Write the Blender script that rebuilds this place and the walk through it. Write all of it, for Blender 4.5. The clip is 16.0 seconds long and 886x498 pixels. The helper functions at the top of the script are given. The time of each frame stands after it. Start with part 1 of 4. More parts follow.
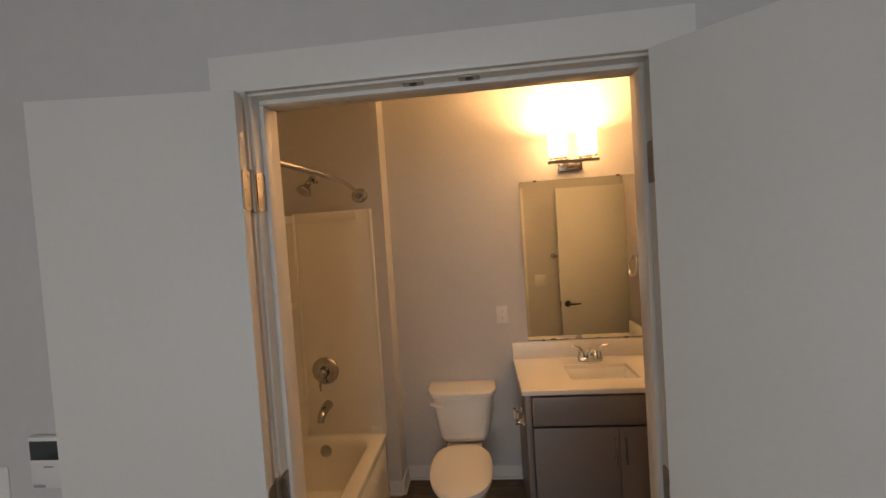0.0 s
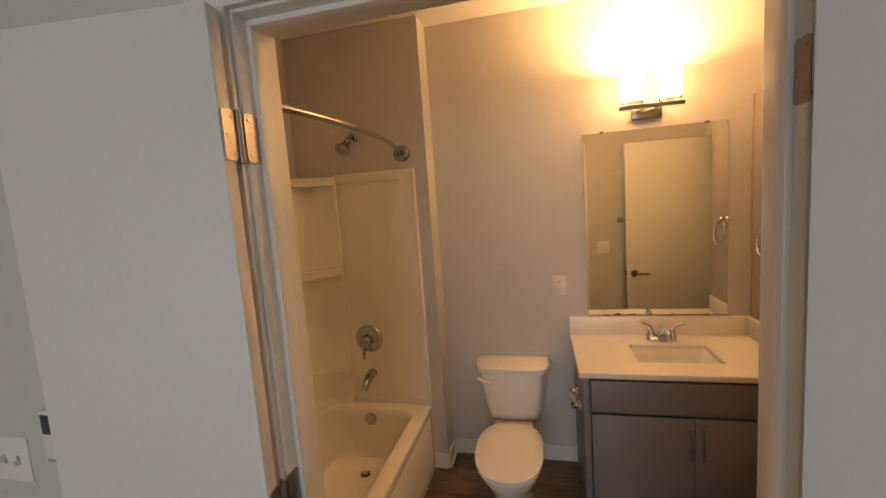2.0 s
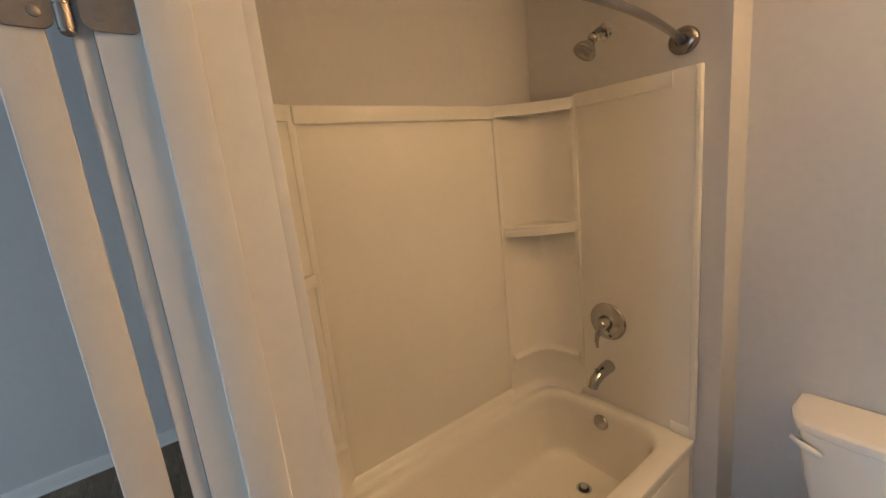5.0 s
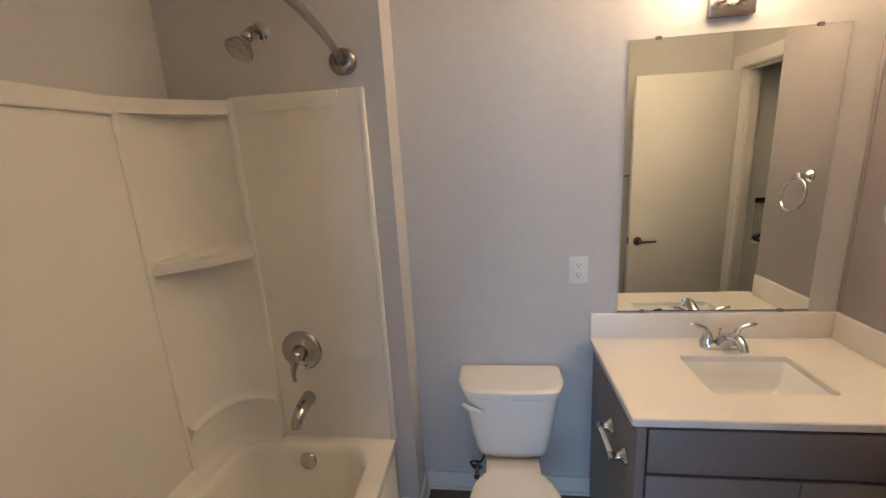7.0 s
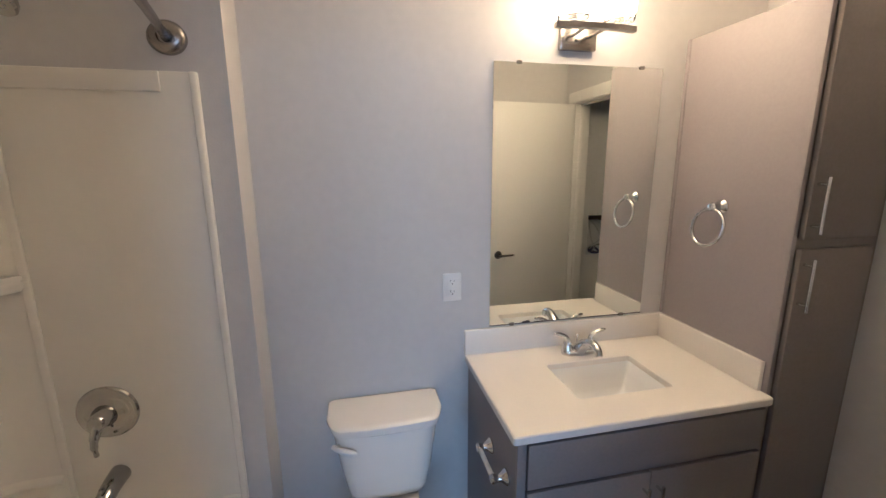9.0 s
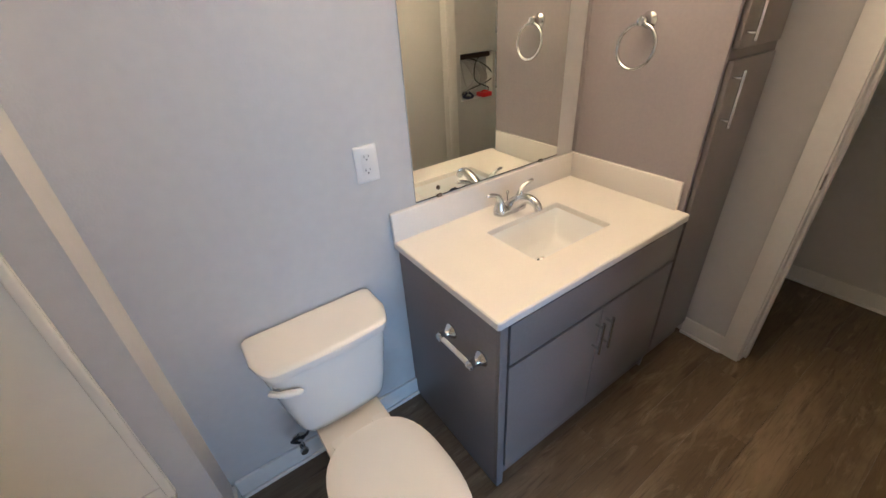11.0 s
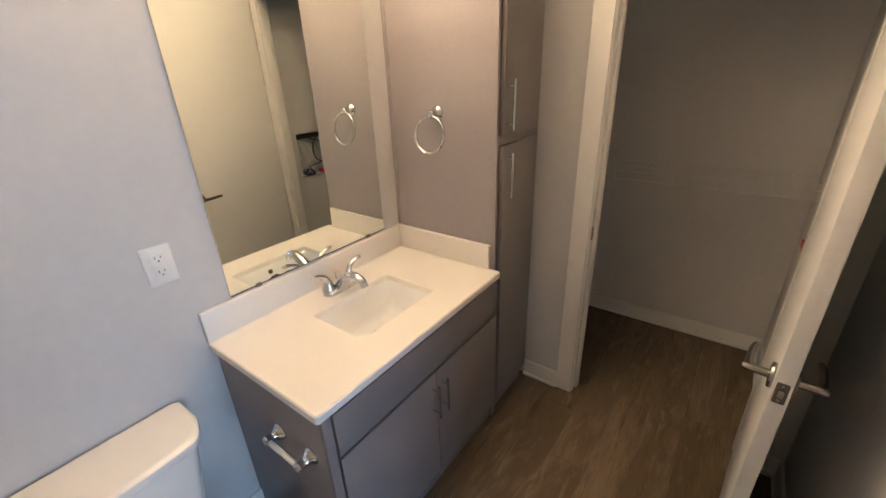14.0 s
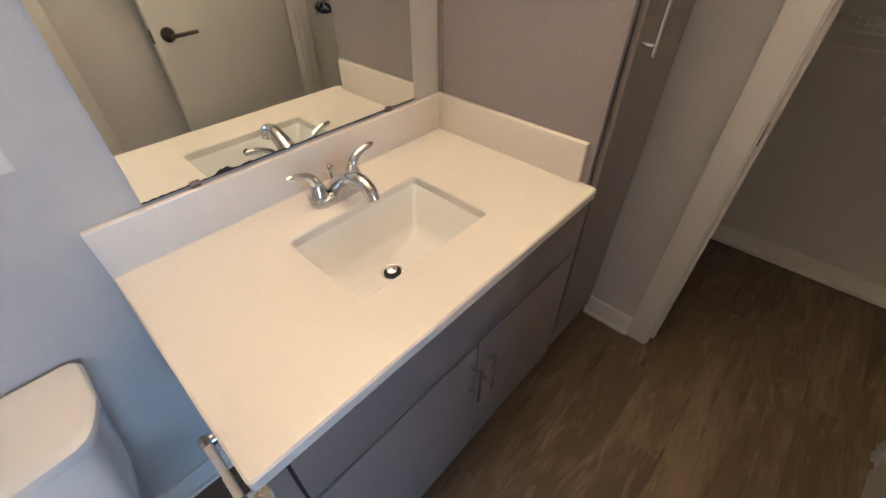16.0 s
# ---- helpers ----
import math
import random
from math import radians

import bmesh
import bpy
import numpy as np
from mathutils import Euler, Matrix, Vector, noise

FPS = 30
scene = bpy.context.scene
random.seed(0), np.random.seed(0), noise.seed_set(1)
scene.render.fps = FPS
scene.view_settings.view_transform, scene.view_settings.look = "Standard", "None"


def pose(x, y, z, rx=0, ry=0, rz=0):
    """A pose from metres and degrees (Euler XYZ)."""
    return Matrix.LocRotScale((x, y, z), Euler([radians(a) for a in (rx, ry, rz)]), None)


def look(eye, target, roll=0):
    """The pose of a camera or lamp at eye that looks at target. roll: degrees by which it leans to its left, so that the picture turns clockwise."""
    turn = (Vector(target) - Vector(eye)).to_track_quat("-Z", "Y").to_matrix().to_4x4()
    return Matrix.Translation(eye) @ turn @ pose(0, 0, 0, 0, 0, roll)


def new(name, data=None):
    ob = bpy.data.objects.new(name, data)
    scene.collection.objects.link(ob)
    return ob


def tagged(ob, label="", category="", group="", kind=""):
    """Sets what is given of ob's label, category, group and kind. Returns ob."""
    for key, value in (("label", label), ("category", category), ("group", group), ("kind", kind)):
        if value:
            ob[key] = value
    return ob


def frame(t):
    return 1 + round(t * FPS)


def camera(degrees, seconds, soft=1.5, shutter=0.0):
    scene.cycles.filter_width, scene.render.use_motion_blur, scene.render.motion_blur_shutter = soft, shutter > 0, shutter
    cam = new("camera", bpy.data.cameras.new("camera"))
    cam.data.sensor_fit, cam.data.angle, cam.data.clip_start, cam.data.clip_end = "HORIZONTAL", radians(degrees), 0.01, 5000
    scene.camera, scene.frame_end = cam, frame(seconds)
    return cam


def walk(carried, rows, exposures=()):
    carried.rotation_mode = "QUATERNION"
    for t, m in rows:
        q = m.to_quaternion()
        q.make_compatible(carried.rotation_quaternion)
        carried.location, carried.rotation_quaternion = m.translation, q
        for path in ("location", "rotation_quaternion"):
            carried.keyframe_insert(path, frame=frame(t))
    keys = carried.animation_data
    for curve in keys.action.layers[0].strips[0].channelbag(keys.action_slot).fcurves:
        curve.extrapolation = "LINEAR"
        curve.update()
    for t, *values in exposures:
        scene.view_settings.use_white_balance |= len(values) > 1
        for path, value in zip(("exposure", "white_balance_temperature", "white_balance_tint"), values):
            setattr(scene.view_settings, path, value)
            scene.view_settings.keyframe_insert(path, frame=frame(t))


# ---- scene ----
cam = camera(95.2, 16.0)
PATH = [
    (0, (0.215, 1.583, 1.652), (0.027, 3.573, 1.586), -3.8),
    (0.5, (0.106, 1.416, 1.623), (0.213, 3.407, 1.474), -3.3),
    (1, (0.033, 1.401, 1.606), (0.05, 3.386, 1.363), -3.3),
    (1.5, (0.134, 1.595, 1.626), (-0.103, 3.569, 1.415), -4.4),
    (2, (0.229, 1.816, 1.634), (-0.239, 3.747, 1.413), -4.1),
    (2.5, (0.174, 2.036, 1.622), (-0.608, 3.861, 1.378), -3.1),
    (3, (0.115, 2.172, 1.624), (-1.052, 3.77, 1.334), -3.0),
    (3.2, (0.133, 2.234, 1.605), (-1.178, 3.716, 1.312), -3.1),
    (5.3, (0.164, 2.502, 1.601), (-1.427, 3.647, 1.201), -6.1),
    (5.5, (0.183, 2.513, 1.601), (-1.336, 3.745, 1.184), -5.9),
    (6, (0.16, 2.574, 1.599), (-1.045, 4.097, 1.119), -4.8),
    (6.5, (0.069, 2.598, 1.608), (-0.666, 4.396, 1.129), -4.0),
    (7, (-0.018, 2.606, 1.605), (-0.269, 4.537, 1.147), -3.3),
    (7.5, (-0.039, 2.588, 1.614), (0.079, 4.539, 1.186), -2.4),
    (8, (-0.036, 2.572, 1.6), (0.277, 4.506, 1.199), -1.4),
    (8.2, (-0.053, 2.584, 1.586), (0.291, 4.514, 1.19), -1.0),
    (10.3, (-0.013, 3.075, 1.592), (0.833, 4.802, 1.041), -2.1),
    (10.5, (-0.063, 3.107, 1.593), (0.915, 4.725, 0.941), -3.4),
    (11, (-0.161, 3.14, 1.523), (0.781, 4.56, 0.475), -3.7),
    (11.5, (-0.191, 3.127, 1.544), (0.595, 4.635, 0.491), -3.9),
    (12, (-0.217, 3.117, 1.547), (0.552, 4.694, 0.588), -3.0),
    (12.5, (-0.221, 3.088, 1.561), (0.663, 4.661, 0.698), -2.2),
    (13, (-0.205, 3.062, 1.584), (0.917, 4.525, 0.809), -1.6),
    (13.5, (-0.103, 3.007, 1.595), (1.234, 4.277, 0.821), -1.8),
    (14, (-0.02, 3.002, 1.582), (1.439, 4.104, 0.772), -2.2),
    (14.5, (0.015, 3.037, 1.568), (1.559, 3.991, 0.727), -2.1),
    (15, (0.076, 3.2, 1.564), (1.673, 3.98, 0.647), -1.6),
    (15.5, (0.16, 3.392, 1.472), (1.629, 4.148, 0.344), 0.5),
    (16, (0.41, 3.409, 1.367), (1.511, 4.434, 0.05), -0.1),
]
EXPOSURES = [(0.0, 0.66, 9600, 13), (2.0, 0.86, 10200, 12), (3.2, 1.03, 8700, 9), (5.5, 1.35, 6500, 1), (6.3, 1.33, 5900, 0), (7.0, 1.27, 5400, 0), (8.0, 1.32, 5100, 0),
             (10.5, 1.52, 4800, -3), (11.0, 1.72, 5100, -2), (11.5, 1.77, 5200, -2), (12.5, 1.77, 5250, -2), (14.0, 1.74, 5350, -1), (15.0, 1.68, 5350, -1), (16.0, 1.54, 5150, -1)]
walk(cam, [(t, look(eye, target, roll)) for t, eye, target, roll in PATH], EXPOSURES)

# ---- light and surroundings ----
world = bpy.data.worlds.new("world")
scene.world = world
world.use_nodes = True
wn = world.node_tree.nodes
wl = world.node_tree.links
sky = wn.new("ShaderNodeTexSky")
sky.sky_type = "NISHITA"
sky.sun_disc = False
sky.sun_elevation = radians(40)
sky.sun_rotation = radians(150)
wl.new(sky.outputs["Color"], wn["Background"].inputs["Color"])
wn["Background"].inputs["Strength"].default_value = 0.12

SHADE_GLOW = 6.6     # brightness of the lit opal shades
UPLIGHT = 5.7         # light leaving the open top of each shade
BULB_COLOUR = (1.0, 0.625, 0.345)
WINDOW = 31.0         # daylight through the bedroom window
WINDOW_COLOUR = (0.55, 0.71, 1.0)


def area_lamp(name, eye, target, w, h, power, colour):
    d = bpy.data.lights.new(name, "AREA")
    d.shape, d.size, d.size_y, d.energy, d.color = "RECTANGLE", w, h, power, colour
    ob = new(name, d)
    ob.matrix_basis = look(eye, target)
    return ob


# ---- materials ----
def material(name, colour, rough=0.5, metal=0.0, grain=0.0, grain_scale=40.0, stain=0.0, stain_scale=2.0,
             bump=0.0, bump_scale=200.0, coat=0.0, spec=0.5, emit=None, power=0.0):
    m = bpy.data.materials.new(name)
    m.use_nodes = True
    n, l = m.node_tree.nodes, m.node_tree.links
    b = n["Principled BSDF"]
    b.inputs["Base Color"].default_value = (*colour, 1)
    b.inputs["Roughness"].default_value = rough
    b.inputs["Metallic"].default_value = metal
    b.inputs["Coat Weight"].default_value = coat
    b.inputs["Coat Roughness"].default_value = 0.08
    b.inputs["Specular IOR Level"].default_value = spec
    co = n.new("ShaderNodeTexCoord")
    if grain or stain:
        last = None
        for amount, scale, detail in ((stain, stain_scale, 3), (grain, grain_scale, 6)):
            if not amount:
                continue
            t = n.new("ShaderNodeTexNoise")
            t.inputs["Scale"].default_value, t.inputs["Detail"].default_value = scale, detail
            l.new(co.outputs["Object"], t.inputs["Vector"])
            r = n.new("ShaderNodeMapRange")
            r.inputs["From Min"].default_value, r.inputs["From Max"].default_value = 0.3, 0.7
            r.inputs["To Min"].default_value, r.inputs["To Max"].default_value = 1 - amount, 1 + amount
            l.new(t.outputs["Fac"], r.inputs["Value"])
            if last is None:
                last = r.outputs["Result"]
            else:
                k = n.new("ShaderNodeMath")
                k.operation = "MULTIPLY"
                l.new(last, k.inputs[0]), l.new(r.outputs["Result"], k.inputs[1])
                last = k.outputs[0]
        v = n.new("ShaderNodeVectorMath")
        v.operation = "SCALE"
        v.inputs[0].default_value = colour
        l.new(last, v.inputs["Scale"])
        l.new(v.outputs["Vector"], b.inputs["Base Color"])
        rr = n.new("ShaderNodeMath")
        rr.operation = "MULTIPLY"
        rr.inputs[1].default_value = rough
        l.new(last, rr.inputs[0])
        l.new(rr.outputs[0], b.inputs["Roughness"])
    if bump:
        t = n.new("ShaderNodeTexNoise")
        t.inputs["Scale"].default_value, t.inputs["Detail"].default_value = bump_scale, 3
        l.new(co.outputs["Object"], t.inputs["Vector"])
        u = n.new("ShaderNodeBump")
        u.inputs["Strength"].default_value, u.inputs["Distance"].default_value = bump, 0.002
        l.new(t.outputs["Fac"], u.inputs["Height"])
        l.new(u.outputs["Normal"], b.inputs["Normal"])
    if emit:
        b.inputs["Emission Color"].default_value = (*emit, 1)
        b.inputs["Emission Strength"].default_value = power
    return m


def plank_material():
    m = bpy.data.materials.new("plank_vinyl")
    m.use_nodes = True
    n, l = m.node_tree.nodes, m.node_tree.links
    b = n["Principled BSDF"]
    co, info = n.new("ShaderNodeTexCoord"), n.new("ShaderNodeObjectInfo")
    off = n.new("ShaderNodeVectorMath")
    off.operation = "SCALE"
    off.inputs[0].default_value = (37.0, 53.0, 11.0)
    l.new(info.outputs["Random"], off.inputs["Scale"])
    add = n.new("ShaderNodeVectorMath")
    l.new(co.outputs["Object"], add.inputs[0]), l.new(off.outputs["Vector"], add.inputs[1])

    def noise_of(sx, sy, scale, detail, rough=0.6, warp=0.0):
        mp = n.new("ShaderNodeMapping")
        mp.inputs["Scale"].default_value = (sx, sy, 1)
        l.new(add.outputs["Vector"], mp.inputs["Vector"])
        t = n.new("ShaderNodeTexNoise")
        t.inputs["Scale"].default_value, t.inputs["Detail"].default_value = scale, detail
        t.inputs["Roughness"].default_value, t.inputs["Distortion"].default_value = rough, warp
        l.new(mp.outputs["Vector"], t.inputs["Vector"])
        return t.outputs["Fac"]

    def mixed(a, bb, fac):
        k = n.new("ShaderNodeMix")
        k.data_type = "RGBA"
        for s, c in ((k.inputs[6], a), (k.inputs[7], bb)):
            if isinstance(c, tuple):
                s.default_value = (*c, 1)
            else:
                l.new(c, s)
        l.new(fac, k.inputs[0])
        return k.outputs[2]

    def ramp(fac, lo, hi):
        r = n.new("ShaderNodeMapRange")
        r.inputs["From Min"].default_value, r.inputs["From Max"].default_value = lo, hi
        l.new(fac, r.inputs["Value"])
        return r.outputs["Result"]

    base = mixed((0.108, 0.076, 0.043), (0.152, 0.109, 0.064), info.outputs["Random"])
    c = mixed(base, (0.24, 0.182, 0.115), ramp(noise_of(0.8, 3.0, 2.5, 4, 0.6, 0.8), 0.50, 0.78))
    grain = noise_of(1.2, 22.0, 6.0, 8, 0.65, 0.4)
    c = mixed(c, (0.078, 0.053, 0.034), ramp(grain, 0.50, 0.74))
    c = mixed(c, (0.060, 0.041, 0.027), ramp(noise_of(1.6, 11.0, 2.2, 3, 0.5, 0.6), 0.60, 0.78))
    c = mixed(c, (0.29, 0.225, 0.15), ramp(noise_of(1.4, 7.0, 3.0, 6, 0.7, 0.7), 0.56, 0.78))
    l.new(c, b.inputs["Base Color"])
    r = ramp(grain, 0.2, 0.8)
    k = n.new("ShaderNodeMath")
    k.operation = "MULTIPLY_ADD"
    k.inputs[1].default_value, k.inputs[2].default_value = 0.2, 0.38
    l.new(r, k.inputs[0])
    l.new(k.outputs[0], b.inputs["Roughness"])
    u = n.new("ShaderNodeBump")
    u.inputs["Strength"].default_value, u.inputs["Distance"].default_value = 0.25, 0.001
    l.new(grain, u.inputs["Height"])
    l.new(u.outputs["Normal"], b.inputs["Normal"])
    return m


PAINT = material("wall_paint", (0.62, 0.605, 0.593), 0.72, grain=0.02, grain_scale=30, stain=0.025, stain_scale=1.3, bump=0.22, bump_scale=170)
CEILING = material("ceiling_paint", (0.86, 0.845, 0.82), 0.85, grain=0.02, stain=0.02, bump=0.3, bump_scale=140)
TRIM = material("trim_enamel", (0.80, 0.78, 0.745), 0.38, grain=0.015, grain_scale=60, stain=0.02, bump=0.05, bump_scale=90)
DOOR = material("door_enamel", (0.76, 0.745, 0.715), 0.56, grain=0.015, grain_scale=80, stain=0.02, stain_scale=1.5, bump=0.12, bump_scale=260)
ACRYLIC = material("tub_acrylic", (0.89, 0.855, 0.775), 0.40, grain=0.008, stain=0.012, stain_scale=3, coat=0.0, bump=0.02, bump_scale=60)
GLOSSY = material("polished_acrylic", (0.89, 0.855, 0.775), 0.17, grain=0.008, stain=0.012, stain_scale=3)
CHINA = material("vitreous_china", (0.84, 0.815, 0.775), 0.10, stain=0.01, stain_scale=4, coat=0.5)
SINK_CHINA = material("sink_china", (0.85, 0.855, 0.855), 0.12, stain=0.01, stain_scale=4, coat=0.5)
MARBLE = material("cultured_marble", (0.84, 0.80, 0.745), 0.24, grain=0.012, grain_scale=120, stain=0.015, stain_scale=3, coat=0.2)
CABINET = material("cabinet_laminate", (0.225, 0.198, 0.190), 0.42, grain=0.05, grain_scale=90, stain=0.03, stain_scale=2.5, bump=0.06, bump_scale=300)
# cabinet laminate again, with the vanity lamp's pinkish light put into the colour
LAMPLIT_PANEL = material("lamplit_side_panel", (0.355, 0.322, 0.328), 0.55, grain=0.03, grain_scale=90, stain=0.03, stain_scale=2.0, bump=0.05, bump_scale=300)
CHROME = material("chrome", (0.66, 0.665, 0.67), 0.07, 1.0, stain=0.02, stain_scale=30)
NICKEL = material("brushed_nickel", (0.33, 0.305, 0.285), 0.25, 1.0, grain=0.05, grain_scale=150, bump=0.06, bump_scale=400)
STEEL = material("satin_steel_hinge", (0.40, 0.365, 0.325), 0.40, 1.0, grain=0.06, grain_scale=120, bump=0.05)
SATIN = material("satin_chrome", (0.44, 0.43, 0.42), 0.09, 1.0, stain=0.03, stain_scale=40)
BRONZE = material("dark_bronze", (0.10, 0.075, 0.06), 0.38, 0.8, grain=0.08)
PLASTIC = material("white_plastic", (0.80, 0.785, 0.76), 0.35, stain=0.01)
SLOT = material("black_slot", (0.015, 0.015, 0.015), 0.6)
GREY_TEXT = material("grey_print", (0.35, 0.35, 0.36), 0.6)
LCD = material("lcd_screen", (0.045, 0.052, 0.055), 0.15)
RUBBER = material("black_rubber", (0.02, 0.02, 0.022), 0.6)
BLUE_CABLE = material("blue_jacket", (0.008, 0.014, 0.07), 0.45)
RED_PLUG = material("red_plastic", (0.55, 0.02, 0.02), 0.4)
GREY_CABLE = material("grey_jacket", (0.45, 0.44, 0.43), 0.5)
WIRE = material("white_coated_wire", (0.62, 0.60, 0.58), 0.45)
SUBFLOOR = material("plank_joint", (0.035, 0.026, 0.018), 0.8, grain=0.1)
PLANK = plank_material()
BACKING = material("mirror_backing", (0.035, 0.030, 0.027), 0.7)

MIRROR = material("mirror_silver", (0.90, 0.93, 0.885), 0.015, 1.0)
OPAL = material("lit_opal_glass", (0.9, 0.88, 0.84), 0.3, emit=BULB_COLOUR, power=SHADE_GLOW)
GLASS = bpy.data.materials.new("clear_glass")
GLASS.use_nodes = True
GLASS.node_tree.nodes["Principled BSDF"].inputs["Transmission Weight"].default_value = 1.0
GLASS.node_tree.nodes["Principled BSDF"].inputs["Roughness"].default_value = 0.02


# ---- mesh helpers ----
def box(bm, x0, x1, y0, y1, z0, z1, bevel=0.0, segments=2):
    vs = bmesh.ops.create_cube(bm, size=1)["verts"]
    bmesh.ops.scale(bm, vec=(x1 - x0, y1 - y0, z1 - z0), verts=vs)
    bmesh.ops.translate(bm, vec=((x0 + x1) / 2, (y0 + y1) / 2, (z0 + z1) / 2), verts=vs)
    if bevel:
        es = list({e for v in vs for e in v.link_edges})
        bmesh.ops.bevel(bm, geom=es, offset=bevel, segments=segments, profile=0.5, affect="EDGES", clamp_overlap=True)
    return bm


def boxed(*a, **k):
    return box(bmesh.new(), *a, **k)


def loft(bm, rings, cap_start=True, cap_end=True, closed=True):
    """Skin a run of rings, each a list of points of one length."""
    rows = [[bm.verts.new(p) for p in ring] for ring in rings]
    n = len(rows[0])
    for a, b in zip(rows, rows[1:]):
        for i in range(n if closed else n - 1):
            j = (i + 1) % n
            bm.faces.new((a[i], a[j], b[j], b[i]))
    if cap_start and closed:
        bm.faces.new(rows[0][::-1])
    if cap_end and closed:
        bm.faces.new(rows[-1])
    return bm


def circle(c, u, v, r, n=20):
    c, u, v = Vector(c), Vector(u), Vector(v)
    return [c + r * (math.cos(2 * math.pi * i / n) * u + math.sin(2 * math.pi * i / n) * v) for i in range(n)]


def tube(bm, pts, radii, n=14):
    """A round bar along a run of points; radii: one number or one per point."""
    pts = [Vector(p) for p in pts]
    if isinstance(radii, (int, float)):
        radii = [radii] * len(pts)
    rings = []
    up = None
    for i, p in enumerate(pts):
        d = (pts[min(i + 1, len(pts) - 1)] - pts[max(i - 1, 0)]).normalized()
        if up is None:
            up = d.orthogonal().normalized()
        else:
            up = (up - d * up.dot(d)).normalized()
        rings.append(circle(p, up, d.cross(up), radii[i], n))
    return loft(bm, rings)


def lathe(bm, origin, axis, profile, n=28):
    """profile: (distance along the axis, radius) pairs."""
    o, a = Vector(origin), Vector(axis).normalized()
    u = a.orthogonal().normalized()
    v = a.cross(u)
    return loft(bm, [circle(o + a * d, u, v, max(r, 1e-4), n) for d, r in profile])


def curve_pts(keys, steps=8):
    """A smooth run through the key points (Catmull-Rom)."""
    k = [Vector(p) for p in keys]
    k = [2 * k[0] - k[1], *k, 2 * k[-1] - k[-2]]
    out = []
    for i in range(1, len(k) - 2):
        for s in range(steps):
            t = s / steps
            a, b, c, d = k[i - 1:i + 3]
            out.append(0.5 * (2 * b + (c - a) * t + (2 * a - 5 * b + 4 * c - d) * t * t + (3 * b - a - 3 * c + d) * t ** 3))
    out.append(k[-2])
    return out


def rounded_rect(x0, x1, y0, y1, z, r, n=6):
    pts = []
    for cx, cy, a0 in ((x1 - r, y1 - r, 0), (x0 + r, y1 - r, 90), (x0 + r, y0 + r, 180), (x1 - r, y0 + r, 270)):
        for i in range(n + 1):
            a = radians(a0 + 90 * i / n)
            pts.append((cx + r * math.cos(a), cy + r * math.sin(a), z))
    return pts


def smooth(ob, angle=35):
    for p in ob.data.polygons:
        p.use_smooth = True
    ob.data.set_sharp_from_angle(angle=radians(angle))


PLACE = {}


def thing(name, at, label, category, group="", rz=0.0, local=False):
    """An empty at the base of a thing; its parts are given in the world, or in its own axes (local)."""
    ob = new(name)
    ob.empty_display_size = 0.05
    ob.matrix_basis = pose(*at, 0, 0, rz)
    PLACE[ob] = Matrix() if local else ob.matrix_basis.inverted()
    return tagged(ob, label, category, group)


def part(name, bm, mat, parent=None, label="", smoothed=True):
    bmesh.ops.recalc_face_normals(bm, faces=bm.faces)
    me = bpy.data.meshes.new(name)
    bm.to_mesh(me)
    bm.free()
    me.materials.append(mat)
    ob = new(name, me)
    if smoothed:
        smooth(ob)
    if parent:
        ob.parent = parent
        ob.matrix_parent_inverse = PLACE.get(parent, Matrix())
        PLACE[ob] = Matrix()
    return tagged(ob, label)


def structure(name, bm, mat, label, category, smoothed=False):
    return tagged(part(name, bm, mat, None, "", smoothed), label, category, "", "structure")


# ---- plan ----
WALL_FAR = 4.272        # toilet and vanity wall
WALL_PLUMB = 4.105      # furred plumbing wall at the tub's end
FURR_X = -0.386         # its free corner
ENTRY_A, ENTRY_B = 2.488, 2.606   # bedroom and bathroom faces of the doorway wall
TUB_WALL = -1.232
SIDE_A, SIDE_B = 1.687, 1.802     # bathroom and closet faces of the closet wall
CLOSET_BACK = 2.598
CLOSET_NEAR = 2.682
CEIL = 2.682
JL, JR, HEAD = -0.294, 0.594, 2.003        # bathroom double doorway
CL0, CL1, CHEAD = 2.757, 3.473, 2.050      # closet doorway along y
BED_L, BED_R, BED_BACK, BED_FAR = -2.945, 2.4, -1.9, 5.2
ENTRY_END = -1.33       # free end of the doorway wall

# ---- walls, floor, ceiling ----
structure("subfloor", boxed(BED_L, CLOSET_BACK + 0.1, BED_BACK, BED_FAR, -0.12, -0.006), SUBFLOOR, "dark slab under the plank floor", "floor")
structure("ceiling", boxed(BED_L - 0.1, CLOSET_BACK + 0.1, BED_BACK - 0.1, BED_FAR + 0.1, CEIL, CEIL + 0.12), CEILING, "flat white painted ceiling", "ceiling")
bm = bmesh.new()
box(bm, ENTRY_END, JL - 0.018, ENTRY_A, ENTRY_B, 0, CEIL)
box(bm, JR + 0.018, BED_R, ENTRY_A, ENTRY_B, 0, CEIL)
box(bm, JL - 0.018, JR + 0.018, ENTRY_A, ENTRY_B, HEAD + 0.018, CEIL)
structure("wall_entry", bm, PAINT, "pale grey painted wall with the double doorway", "wall")
structure("wall_tub", boxed(ENTRY_END, TUB_WALL, ENTRY_B, WALL_FAR, 0, CEIL), PAINT, "pale grey painted wall along the bathtub", "wall")
structure("wall_far", boxed(ENTRY_END, CLOSET_BACK, WALL_FAR, WALL_FAR + 0.12, 0, CEIL), PAINT, "pale grey painted wall behind toilet and vanity", "wall")
structure("wall_plumbing", boxed(TUB_WALL, FURR_X, WALL_PLUMB, WALL_FAR, 0, CEIL, 0.0), PAINT, "furred-out grey wall carrying the shower fittings", "wall")
